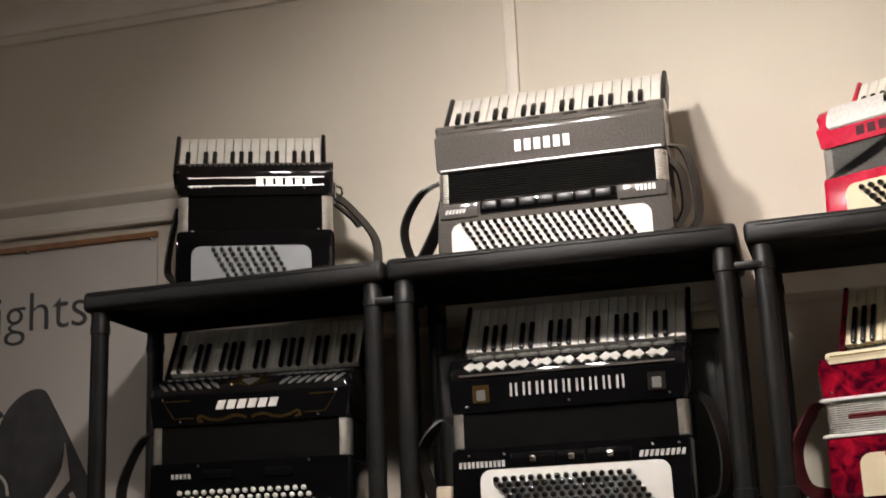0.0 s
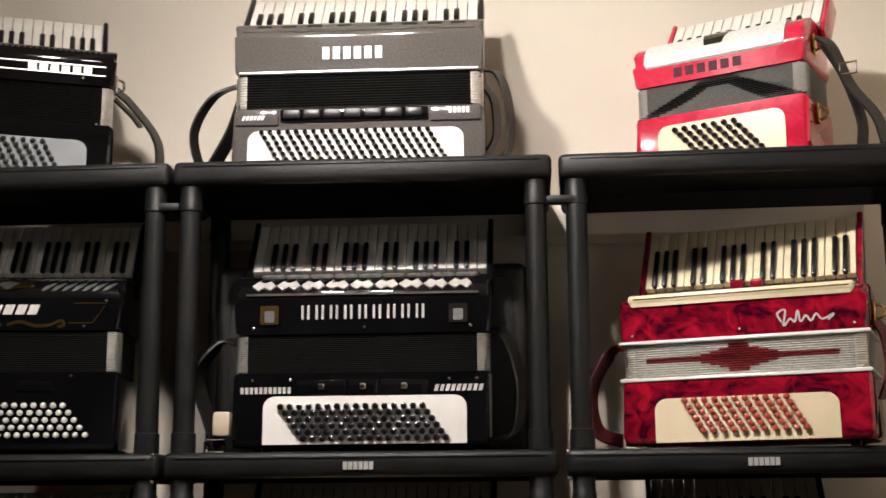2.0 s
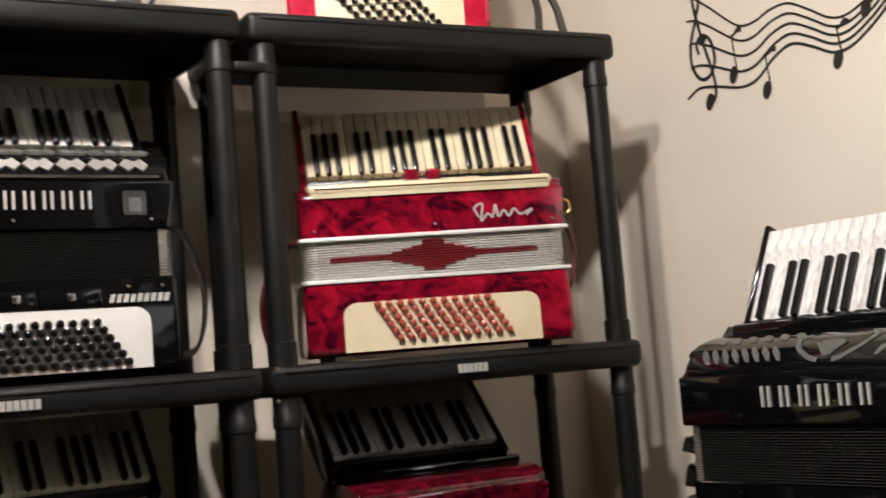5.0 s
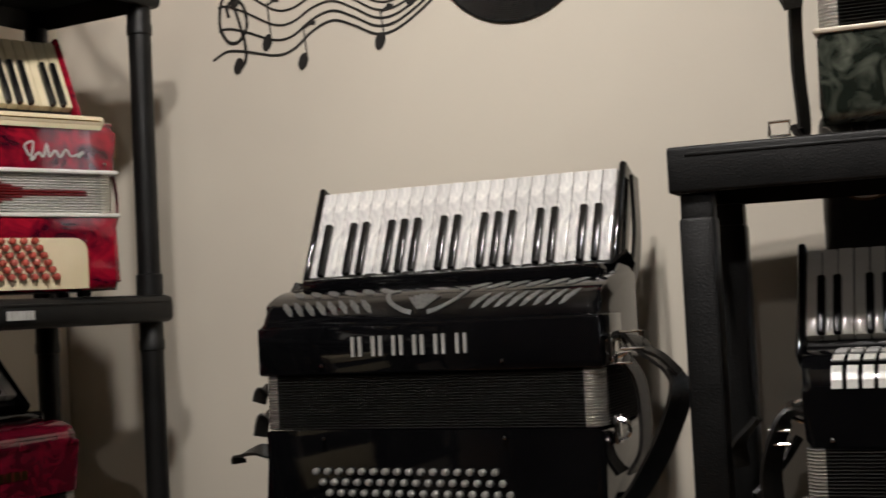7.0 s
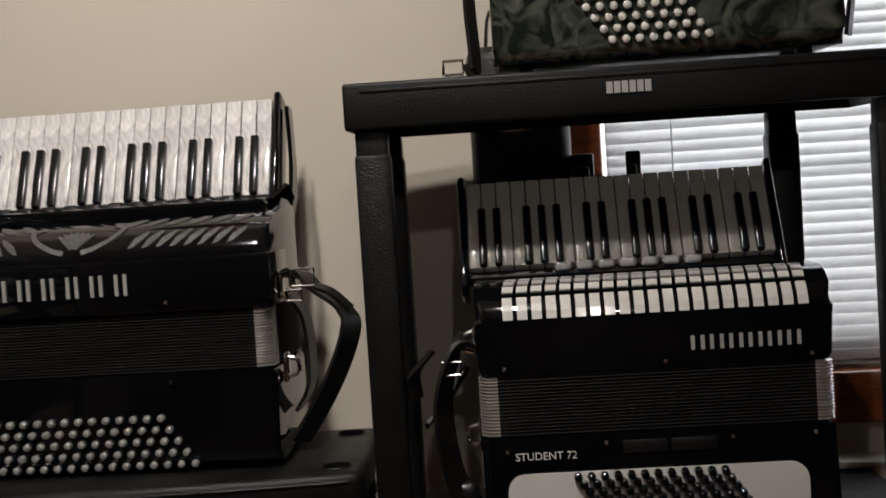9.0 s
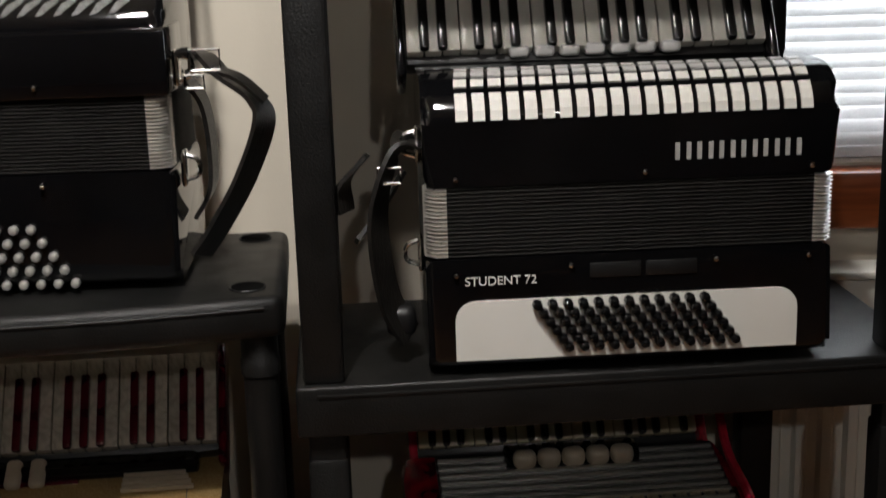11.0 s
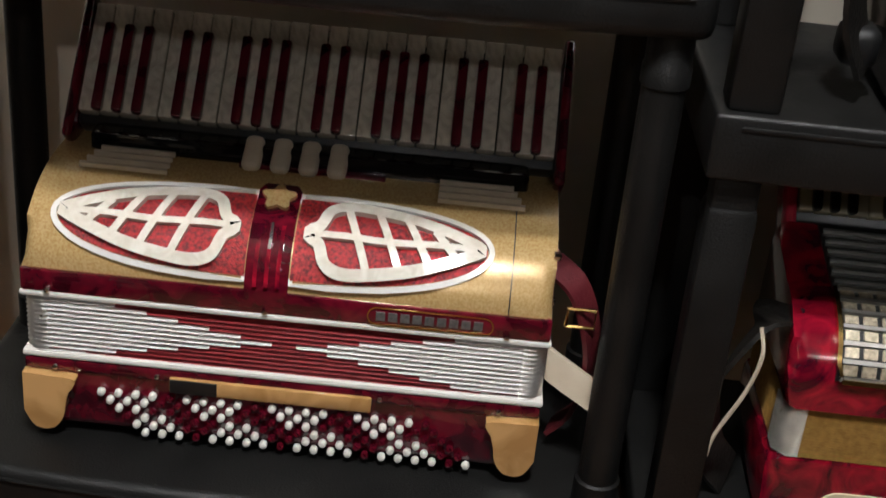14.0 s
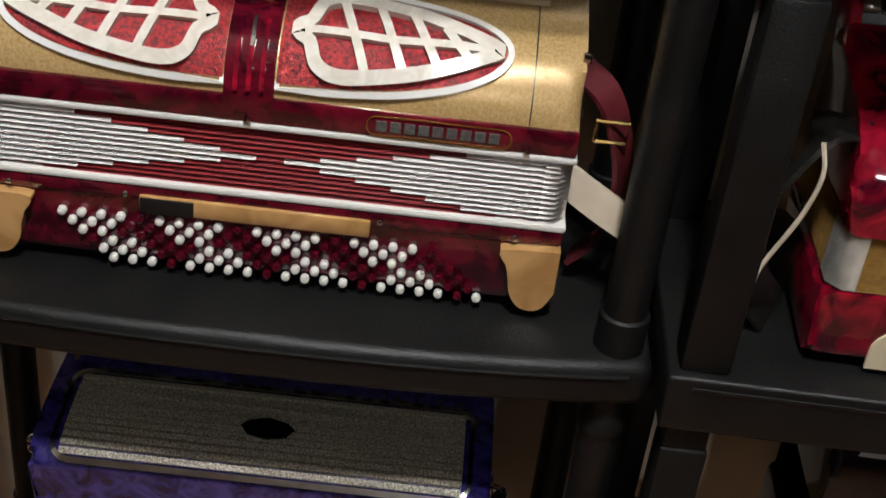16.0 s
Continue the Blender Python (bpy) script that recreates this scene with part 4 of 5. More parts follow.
for s_ in (-1, 1):
    line(r, sh.place, [(s_ * u, v) for u, v in [(p.x, p.y) for p in spline([(0.005, 0.010, 0), (0.03, 0.016, 0), (0.06, 0.008, 0), (0.085, 0.010, 0), (0.105, 0.018, 0), (0.112, 0.010, 0), (0.10, 0.006, 0)], 6)]], 0.006, "gold", "gold_scroll", 0.002)
    line(r, sh.place, [(s_ * u, v) for u, v in ((0.13, 0.052), (0.19, 0.052), (0.165, 0.014), (0.12, 0.014))], 0.0018, "gold", "gold_line")
studs(r, [(-0.19, 0.290), (0.19, 0.290), (-0.15, 0.241), (0.15, 0.241), (-0.11, 0.147), (0.13, 0.147)], -0.001)
for a in (-0.10, 0.03):
    part("switch_panel", box(a, a + 0.065, -0.003, 0.004, 0.118, 0.138, r=0.002), "black", r)
mark(r, flat_front(0), -0.17, 0.122, 0.045, 0.010, 5, "silver_print", name="model_mark_block")
strap(r, [(-0.22, 0.06, 0.235), (-0.258, 0.05, 0.21), (-0.292, 0.04, 0.13), (-0.290, 0.04, 0.07), (-0.235, 0.05, 0.02)], 0.026)

# dark grey digital accordion on the top tier of the middle unit
r, sh, kb = accordion("dark grey metallic digital accordion with white bass plate", 0.340, 0.085, ZA, 0, 0.494, 0.124, 0.195, 0.274, 0.20,
                      (-0.246, 0.232, (0.13, 0.338), (0.200, 0.424), 22, 3, "key_white", "key_black", "satin", 0.36), case="gunmetal", corner="corner_metal",
                      plate=("white", -0.216, 0.206, 0.010, 0.079), buttons=("black", -0.188, 0.0745, 20, 6, 0.0171, 0.0112, 0.0066, 0.0050, 0.009), shoulder=(0.050, 0.040), folds=13)
mark(r, sh.place, -0.071, 0.029, 0.125, 0.025, 6, "white", gap=0.35)
part("register_bar", box(-0.152, 0.138, -0.006, 0.006, 0.096, 0.122, r=0.003), "black", r)
sw = None
for k in range(7):
    if sw is None:
        ob = part("register_switch", box(0, 0.033, -0.011, -0.004, 0.101, 0.119, r=0.003), "satin", r, "glossy dark register switch")
        sw = ob.data
    else:
        ob = share("register_switch", sw, r, (0, 0, 0))
    ob.location = (-0.146 + 0.040 * k, 0, 0)
part("side_panel", box(0.142, 0.240, -0.005, 0.01, 0.092, 0.122, r=0.003), "gunmetal", r)
part("side_panel", box(-0.240, -0.156, -0.005, 0.01, 0.090, 0.122, r=0.003), "gunmetal", r)
mark(r, flat_front(-0.005), 0.178, 0.106, 0.042, 0.012, 5, "silver_print", name="model_mark_block")
mark(r, flat_front(-0.005), -0.228, 0.100, 0.045, 0.009, 6, "silver_print", slant=0.4, name="model_mark_block")
for k, xx in enumerate((-0.205, -0.155, -0.105, -0.045, 0.035, 0.085, 0.135, 0.180)):
    bm = bmesh.new()
    add_prism(bm, [(xx, sh.front + 0.022), (xx + 0.032, sh.front + 0.022), (xx + 0.028, sh.front + 0.031), (xx + 0.004, sh.front + 0.031)], sh.place, 0.0008)
    part("grille_slot", bm, "key_black", r)
line(r, sh.place, [(-0.23, sh.front + 0.010), (0.23, sh.front + 0.010)], 0.003, "chrome")
line(r, sh.place, [(-0.235, 0.004), (0.235, 0.004)], 0.003, "brushed")
strap(r, [(-0.243, 0.08, 0.205), (-0.30, 0.06, 0.17), (-0.335, 0.05, 0.095), (-0.318, 0.05, 0.02), (-0.29, 0.06, 0.006)], 0.022)
strap(r, [(-0.245, 0.09, 0.17), (-0.262, 0.07, 0.10), (-0.300, 0.055, 0.02), (-0.315, 0.05, 0.006)], 0.036)
strap(r, [(0.243, 0.09, 0.225), (0.275, 0.07, 0.205), (0.295, 0.06, 0.13), (0.292, 0.07, 0.05), (0.25, 0.09, 0.03)], 0.028)
strap(r, [(0.243, 0.11, 0.20), (0.265, 0.10, 0.16), (0.268, 0.10, 0.09), (0.245, 0.11, 0.05)], 0.03, name="hand_strap")

# black backing, shaped as a soft case, that fills the space behind the next accordion
case_ = thing("black_backing", "black upright backing with rounded edges behind the accordion on the shelf", "case", pose(0.035, 0.232, ZB))
part("body", box(0, 0.63, 0, 0.062, 0, 0.385, r=0.022, seg=3), "leather", case_)
strap(case_, [(0.22, -0.002, 0.33), (0.25, -0.02, 0.345), (0.36, -0.02, 0.345), (0.39, -0.002, 0.33)], 0.022, name="handle")
line(case_, flat_front(0.0), rounded(0.03, 0.60, 0.03, 0.355, 0.03), 0.006, "satin", "zip", 0.002, closed=True)

# black accordion with chrome grille on the second tier of the middle unit
r, sh, kb = accordion("large black accordion with ornate chrome grille and white bass plate", 0.358, 0.02, ZB, 0, 0.475, 0.141, 0.213, 0.280, 0.19,
                      (-0.233, 0.228, (0.145, 0.352), (0.220, 0.460), 23, 2, "key_white", "key_black", "black", 0.54),
                      plate=("white", -0.180, 0.191, 0.012, 0.099), buttons=("black", -0.147, 0.0795, 16, 6, 0.01726, 0.0115, 0.0084, 0.0064, 0.010), shoulder=(0.085, 0.055))
bm = bmesh.new()
for j in range(2):
    q = sh.front + 0.014 + 0.036 * j
    for i in range(9):
        xx = -0.205 + 0.0455 * i + (0.012 if j else 0)
        piece("chrome_scroll", [(xx, q + 0.010), (xx + 0.012, q), (xx + 0.023, q + 0.007), (xx + 0.034, q), (xx + 0.044, q + 0.010), (xx + 0.034, q + 0.022), (xx + 0.023, q + 0.016), (xx + 0.012, q + 0.022)], sh.place, 0.005, "corner_metal", r)
for q in (sh.front + 0.006, sh.front + 0.043, sh.over - 0.006):
    line(r, sh.place, [(-0.215, q), (0.215, q)], 0.004, "chrome", "chrome_bar", 0.004)
mark(r, sh.place, -0.112, 0.027, 0.238, 0.026, 9, "silver_print", gap=0.42, thin=True, up=0.003)
for xx, mm in ((-0.188, "gold"), (0.160, "chrome")):
    bm = bmesh.new()
    add_prism(bm, rounded(xx, xx + 0.034, 0.018, 0.053, 0.003), sh.place, 0.003)
    part("emblem", bm, mm, r, "square gold emblem" if mm == "gold" else "square silver emblem")
    bm = bmesh.new()
    add_prism(bm, rounded(xx + 0.008, xx + 0.026, 0.022, 0.043, 0.003), lambda u, v, h, sh=sh: sh.place(u, v, h + 0.003), 0.0012)
    part("emblem_inset", bm, "brushed", r)
studs(r, [(-0.20, 0.224), (0.005, 0.224), (0.20, 0.224), (-0.20, 0.128), (-0.13, 0.128), (0.16, 0.128), (0.21, 0.128)], -0.001)
for a, b in ((-0.118, -0.028), (-0.024, 0.030), (0.034, 0.122)):
    part("switch_panel", box(a, b, -0.005, 0.006, 0.100, 0.128, r=0.003), "black", r)
    ob = part("switch_dot", box(-0.006, 0.006, -0.0085, -0.004, -0.006, 0.006, r=0.003, seg=3), "chrome", r)
    ob.location = ((a + b) / 2, 0, 0.116)
mark(r, flat_front(0), -0.222, 0.104, 0.095, 0.012, 11, "silver_print", name="model_mark_block")
mark(r, flat_front(0), 0.132, 0.106, 0.09, 0.012, 9, "silver_print", slant=0.3, name="model_mark_block")
strap(r, [(-0.24, 0.07, 0.21), (-0.275, 0.05, 0.20), (-0.31, 0.04, 0.14), (-0.29, 0.05, 0.06), (-0.27, 0.05, 0.01)], 0.032)
strap(r, [(0.24, 0.07, 0.23), (0.27, 0.05, 0.20), (0.29, 0.04, 0.12), (0.28, 0.05, 0.04), (0.24, 0.07, 0.02)], 0.03)
ob = part("strap_pad", box(-0.278, -0.245, 0.02, 0.05, 0.03, 0.075, r=0.006), "bone", r)
buckle(r, (-0.27, 0.02, 0.012))

# bright red small accordion on the top tier by the corner
def roof(t):
    """The dark roof shape on the bellows, a rafter each side of its ridge."""
    k = 1 - t
    ridge = 0.0
    left = (ridge - 0.155 * k - 0.020, ridge - 0.115 * k * k - 0.025 * k - 0.004)
    right = (ridge + 0.10 * k ** 1.3 + 0.002, ridge + 0.155 * k + 0.022)
    return [left, right] if t < 0.72 else [(left[0], right[1])]


r, sh, kb = accordion("bright red small accordion with silver grille and grey bellows", 1.041, 0.122, ZA, -28, 0.350, 0.117, 0.183, 0.226, 0.175,
                      (-0.138, 0.178, (0.120, 0.288), (0.170, 0.356), 15, 3, "key_white", "key_black", "red_paint", 0.3, 0.0), case="red_paint", bellows="bellows_grey", corner="bellows_silver",
                      plate=("cream", -0.126, 0.130, 0.010, 0.096), buttons=("black", -0.088, 0.083, 7, 6, 0.0200, 0.0118, 0.0104, 0.0062, 0.010), shoulder=(0.070, 0.058), folds=17,
                      pattern=("bellows", roof))
bm = bmesh.new()
add_panel(bm, -0.150, 0.138, sh.front - 0.002, sh.over - 0.010, sh.place, 0.004)
part("grille", bm, "bellows_silver", r, "silver grille plate")
bm = bmesh.new()
for k in range(6):
    q0, q1 = k / 6, (k + 1) / 6
    w0, w1 = 0.018 + 0.020 * q0, 0.018 + 0.020 * q1
    g0, g1 = sh.front + 0.022 + (sh.over - sh.front - 0.010) * q0, sh.front + 0.022 + (sh.over - sh.front - 0.010) * q1
    add_prism(bm, [(-0.005 - w0, g0), (-0.005 + w0, g0), (-0.005 + w1, g1), (-0.005 - w1, g1)], lambda u, v, h, sh=sh: sh.place(u, v, h + 0.004), 0.002)
part("grille_emblem", bm, "black", r)
mark(r, sh.place, -0.088, 0.011, 0.146, 0.020, 6, "mark_red", gap=0.3)
side_lug(r, 0.175, 0.06, 0.23, "gold")
side_lug(r, 0.175, 0.06, 0.09, "gold")
strap(r, [(0.19, 0.06, 0.24), (0.215, 0.045, 0.21), (0.245, 0.04, 0.13), (0.29, 0.03, 0.06), (0.305, 0.03, 0.004)], 0.026)
buckle(r, (0.245, 0.032, 0.16))
strap(r, [(0.20, 0.05, 0.22), (0.235, 0.04, 0.15), (0.262, 0.035, 0.06), (0.262, 0.03, 0.004)], 0.024)

# red pearl accordion with cream trim on the second tier by the corner
yw = -20.1
cx, cy = 1.045, 0.032
r, sh, kb = accordion("red pearl accordion with cream bass plate, cream keys and silver bellows", cx, cy, ZB, yw, 0.447, 0.128, 0.197, 0.265, 0.165,
                      (-0.196, 0.200, (0.100, 0.310), (0.165, 0.430), 21, 3, "key_cream", "key_black", "red_pearl", 0.64), case="red_pearl", bellows="bellows_silver", corner="corner_metal", white_band="white",
                      plate=("cream", -0.162, 0.166, 0.012, 0.092), buttons=("button_red", -0.106, 0.087, 11, 6, 0.01825, 0.0111, 0.0066, 0.0062, 0.010), shoulder=(0.05, 0.020), folds=16,
                      pattern=("bellows_red", lambda t: [(-0.005 - max(0.018, 0.095 - abs(t - 0.5) * 0.27) * (1 if abs(t - 0.5) < 0.35 else 0) - (0.085 if abs(t - 0.5) < 0.07 else 0) + 0.0, -0.005 + max(0.018, 0.095 - abs(t - 0.5) * 0.27) * (1 if abs(t - 0.5) < 0.35 else 0) + (0.09 if abs(t - 0.5) < 0.07 else 0))]))
bm = bmesh.new()
add_panel(bm, -0.204, 0.202, sh.front + 0.004, sh.over + 0.040, sh.place, 0.006)
part("grille", bm, "cream", r, "cream celluloid grille plate")
part("grille_rim", box(-0.206, 0.204, -0.006, 0.09, 0.270, 0.287, r=0.006, seg=3), "cream", r)
line(r, flat_front(-0.006), [(-0.195, 0.2785), (0.195, 0.2785)], 0.002, "gold", "rim_line", 0.0008)
up = lambda u, v, h, sh=sh: sh.place(u, v, h + 0.006)
line(r, up, [(-0.19, sh.front + 0.022), (0.19, sh.front + 0.022)], 0.003, "gold")
for s_ in (-1, 1):
    for a, b in ((0.050, 0.085), (0.095, 0.125)):
        bm = bmesh.new()
        poly = [(s_ * a, sh.over + 0.006), (s_ * (a + 0.012), sh.over + 0.016), (s_ * b, sh.over + 0.010), (s_ * (b - 0.01), sh.over + 0.002)]
        add_prism(bm, poly if s_ > 0 else poly[::-1], up, 0.0012)
        part("grille_opening", bm, "key_black", r)
bm = bmesh.new()
add_prism(bm, [(-0.045, sh.over - 0.002), (0.0, sh.over - 0.014), (0.045, sh.over - 0.002), (0.0, sh.over + 0.012)], up, 0.003)
part("grille_emblem", bm, "red_pearl", r)
part("register_ridge", box(-0.095, 0.110, 0.095, 0.125, 0.288, 0.304, r=0.008, seg=3), "cream", r)
for a in (-0.030, 0.008):
    part("register_switch", box(a, a + 0.026, 0.080, 0.110, 0.298, 0.318, r=0.005, seg=3), "red_pearl", r)
mark_pts = [(p.x, p.y) for p in spline([(0.075, 0.022, 0), (0.068, 0.038, 0), (0.082, 0.044, 0), (0.078, 0.016, 0), (0.090, 0.028, 0), (0.098, 0.022, 0), (0.104, 0.042, 0), (0.108, 0.022, 0), (0.118, 0.032, 0), (0.126, 0.022, 0), (0.136, 0.034, 0), (0.146, 0.024, 0), (0.166, 0.032, 0), (0.156, 0.022, 0)], 5)]
line(r, sh.place, mark_pts, 0.0034, "silver_print", "maker_scroll", 0.002)
studs(r, [(-0.20, 0.21), (0.20, 0.21), (0.0, 0.212)], -0.001)
strap(r, [(-0.23, 0.06, 0.20), (-0.255, 0.03, 0.18), (-0.285, 0.01, 0.11), (-0.278, 0.02, 0.04), (-0.24, 0.05, 0.02)], 0.03, "leather_red")
strap(r, [(0.23, 0.06, 0.22), (0.245, 0.05, 0.19), (0.248, 0.05, 0.13), (0.232, 0.06, 0.08)], 0.024, "leather_red")
side_lug(r, 0.2275, 0.05, 0.235, "gold")

# accordions on the third tier of the row, mostly under the frame's edge
r, sh, kb = accordion("black accordion with black keyboard bed on the third shelf", -0.34, 0.045, ZC, 0, 0.46, 0.16, 0.25, 0.33, 0.19,
                      (-0.21, 0.21, (0.13, 0.385), (0.21, 0.475), 22, 3, "key_white", "key_black", "black", 0.66), shoulder=(0.07, 0.045))
r, sh, kb = accordion("cream and gold accordion with a dark keyboard on shelf", 0.36, 0.045, ZC, 0, 0.46, 0.15, 0.24, 0.30, 0.19,
                      (-0.225, 0.225, (0.13, 0.385), (0.21, 0.488), 22, 2, "key_white", "key_black", "black", 0.66), case="cream", bass_case="cream", shoulder=(0.07, 0.045))
for i in range(40):
    xx = -0.20 + 0.0101 * i
    piece("grille_bar", [(xx, sh.front + 0.01), (xx + 0.006, sh.front + 0.01), (xx + 0.006, sh.over), (xx, sh.over)], sh.place, 0.002, "gold", r)
r, sh, kb = accordion("small dark red pearl accordion with black keyboard bed", 1.054, 0.045, ZC, -4, 0.350, 0.15, 0.235, 0.315, 0.17,
                      (-0.172, 0.138, (0.105, 0.384), (0.205, 0.490), 15, 3, "key_white", "key_black", "black", 0.62), case="dark_red", shoulder=(0.06, 0.03))
mark(r, sh.place, -0.02, 0.030, 0.09, 0.014, 6, "gold", gap=0.2)
line(r, sh.place, [(-0.17, sh.front - 0.004), (0.17, sh.front - 0.004)], 0.004, "dark_red")
line(r, sh.place, [(-0.17, sh.front + 0.012), (0.17, sh.front + 0.012)], 0.005, "dark_red")
part("grille", box(-0.17, 0.16, 0.06, 0.12, 0.344, 0.362, r=0.006), "black", r)

# large black accordion with pearl keys on the low unit
yw = -87
cx, cy = 1.228, -0.602
r, sh, kb = accordion("large black accordion with mother-of-pearl keys and leaf-cut grille", cx, cy, 0.849, yw, 0.522, 0.131, 0.211, 0.281, 0.20,
                      (-0.267, 0.233, (0.170, 0.352), (0.235, 0.490), 22, 5, "key_pearl", "key_black", "black", 0.60, 0.0),
                      buttons=("button_silver", -0.174, 0.0725, 16, 5, 0.0186, 0.0152, 0.0105, 0.0055, 0.008), shoulder=(0.11, 0.055), rise=0.02, bel_in=0.002)
part("rear_deck", box(-0.24, 0.24, 0.09, 0.195, 0.326, 0.352, r=0.006), "black", r)
part("shoulder_step", box(-0.264, 0.264, -0.004, 0.10, 0.211, 0.282, r=0.004), "black", r)
leaf_cuts(r, sh, 0.075, 0.225, 8, sh.front + 0.016, sh.front + 0.046, "cut_grey", lean=0.016)
leaf_cuts(r, sh, 0.060, 0.235, 6, sh.front + 0.060, sh.front + 0.086, "cut_grey", lean=0.010, centre=False)
for s_ in (-1, 1):
    line(r, sh.place, [(s_ * u, v) for u, v in [(p.x, p.y) for p in spline([(0.012, sh.front + 0.014, 0), (0.030, sh.front + 0.020, 0), (0.052, sh.front + 0.036, 0), (0.062, sh.front + 0.058, 0), (0.048, sh.front + 0.068, 0)], 6)]], 0.007, "cut_grey", "grille_scroll", 0.0015)
front_step = flat_front(-0.004)
mark(r, front_step, -0.106, 0.236, 0.196, 0.028, 6, "silver_print", gap=0.5, thin=True, up=0.003)
studs(r, [(-0.155, 0.224), (0.125, 0.224), (-0.157, 0.120), (0.123, 0.120)], -0.005)
for i in range(12):
    part("register_switch", box(-0.20 + 0.033 * i, -0.176 + 0.033 * i, 0.150, 0.178, 0.340, 0.358, r=0.006, seg=3), "satin", r, "small dark register switch")
side_lug(r, 0.2625, 0.05, 0.235)
side_lug(r, 0.2625, 0.05, 0.125)
strap(r, [(0.27, 0.06, 0.245), (0.292, 0.05, 0.250), (0.316, 0.04, 0.226), (0.348, 0.04, 0.200), (0.356, 0.04, 0.172), (0.332, 0.045, 0.112), (0.298, 0.05, 0.055), (0.276, 0.05, 0.025)], 0.044, side=(0.35, 0.85, -0.2))
strap(r, [(0.268, 0.09, 0.22), (0.286, 0.10, 0.18), (0.288, 0.10, 0.10), (0.268, 0.10, 0.06)], 0.05, side=(0, 1, 0), name="hand_strap")
strap(r, [(0.30, 0.03, 0.235), (0.335, 0.02, 0.225), (0.362, 0.02, 0.20)], 0.012)
buckle(r, (0.30, 0.02, 0.245))
buckle(r, (0.288, 0.02, 0.222), 0.010)
for za, zb in ((0.185, 0.170), (0.145, 0.120)):
    strap(r, [(-0.26, 0.04, za), (-0.278, 0.03, za + 0.004), (-0.284, 0.025, zb)], 0.022)
strap(r, [(-0.26, 0.04, 0.092), (-0.285, 0.02, 0.100), (-0.312, 0.01, 0.092), (-0.314, 0.01, 0.082)], 0.022)
bm = bmesh.new()
bracket = spline([(0.250, 0.15, 0.36), (0.256, 0.19, 0.335), (0.256, 0.225, 0.39), (0.252, 0.24, 0.48)], 5)
add_ribbon(bm, bracket, 0.03, 0.006, (0, 0.7, -0.7))
part("keyboard_bracket", bm, "black", r)

# gold and red accordion on the low unit's middle shelf
yw = -83
r, sh, kb = accordion("gold sparkle and dark red accordion with white leaf grilles", 1.2256, -0.623, 0.311, yw, 0.512, 0.092, 0.160, 0.186, 0.21,
                      (-0.243, 0.249, (0.155, 0.288), (0.235, 0.378), 24, 3, "key_tan", "burgundy_key", "dark_red", 0.80), case="gold_sparkle", bass_case="dark_red", bellows="bellows_red", corner="corner_metal",
                      white_band="white", shoulder=(0.125, 0.075), folds=13, round_bottom=0.012, bel_in=0.0,
                      pattern=("bellows_silver", lambda t: [(-0.238, -0.012 - 0.20 * abs(2 * t - 1.0)), (0.012 + 0.20 * abs(2 * t - 1.0), 0.238)]))
wm = dm = None
for j in range(6):
    for i in range(20):
        c = i % 5
        pale = (c < 4 - j) if j < 3 else (2 - (j - 3) <= (c + 1) % 5 <= 3)
        px, pz = -0.181 + 0.0172 * i + 0.0088 * j, 0.055 - 0.0088 * j
        if px > 0.19:
            continue
        me = wm if pale else dm
        if me is None:
            bm = bmesh.new()
            add_button(bm, 0.0043, 0.0065)
            ob = part("bass_button", bm, "white" if pale else "dark_red", r)
            ob.location = (px, 0, pz)
            if pale:
                wm = ob.data
            else:
                dm = ob.data
        else:
            share("bass_button", me, r, (px, 0, pz))
part("red_band", box(-0.2572, 0.2572, -0.004, 0.12, 0.163, 0.187, r=0.003), "dark_red", r)
part("red_band", box(-0.2572, 0.2572, -0.003, 0.12, 0.074, 0.088, r=0.003), "dark_red", r)
for s_ in (-1, 1):
    bm = bmesh.new()
    sx = [(p.x, p.y) for p in spline([(s_ * 0.257, 0.074, 0), (s_ * 0.235, 0.073, 0), (s_ * 0.205, 0.070, 0), (s_ * 0.214, 0.050, 0), (s_ * 0.217, 0.028, 0), (s_ * 0.228, 0.012, 0), (s_ * 0.246, 0.012, 0), (s_ * 0.257, 0.03, 0)], 4)]
    add_prism(bm, sx if s_ > 0 else sx[::-1], flat_front(0.0), 0.012)
    part("amber_corner", bm, "orange_wood", r, "amber celluloid corner foot")
part("name_plate_strip", box(-0.112, 0.090, -0.007, 0.002, 0.064, 0.081, r=0.002), "orange_wood", r)
part("dark_window", box(-0.111, -0.064, -0.0085, -0.004, 0.065, 0.080, r=0.001), "satin", r)
C0 = sh.front + 0.010                       # foot of the curved cover
C1 = sh.front + 0.108
CX = -0.019                                 # the grilles sit off the middle


def oval(side, grow):
    """Half-ellipse panel with a straight inner edge."""
    pts = []
    for k in range(25):
        a = radians(-90 + 180 * k / 24)
        pts.append((CX + side * (0.022 + (0.190 + grow) * max(0.0, math.cos(a)) ** 0.8), (C0 + C1) / 2 + ((C1 - C0) / 2 + grow) * math.sin(a)))
    return pts if side > 0 else pts[::-1]


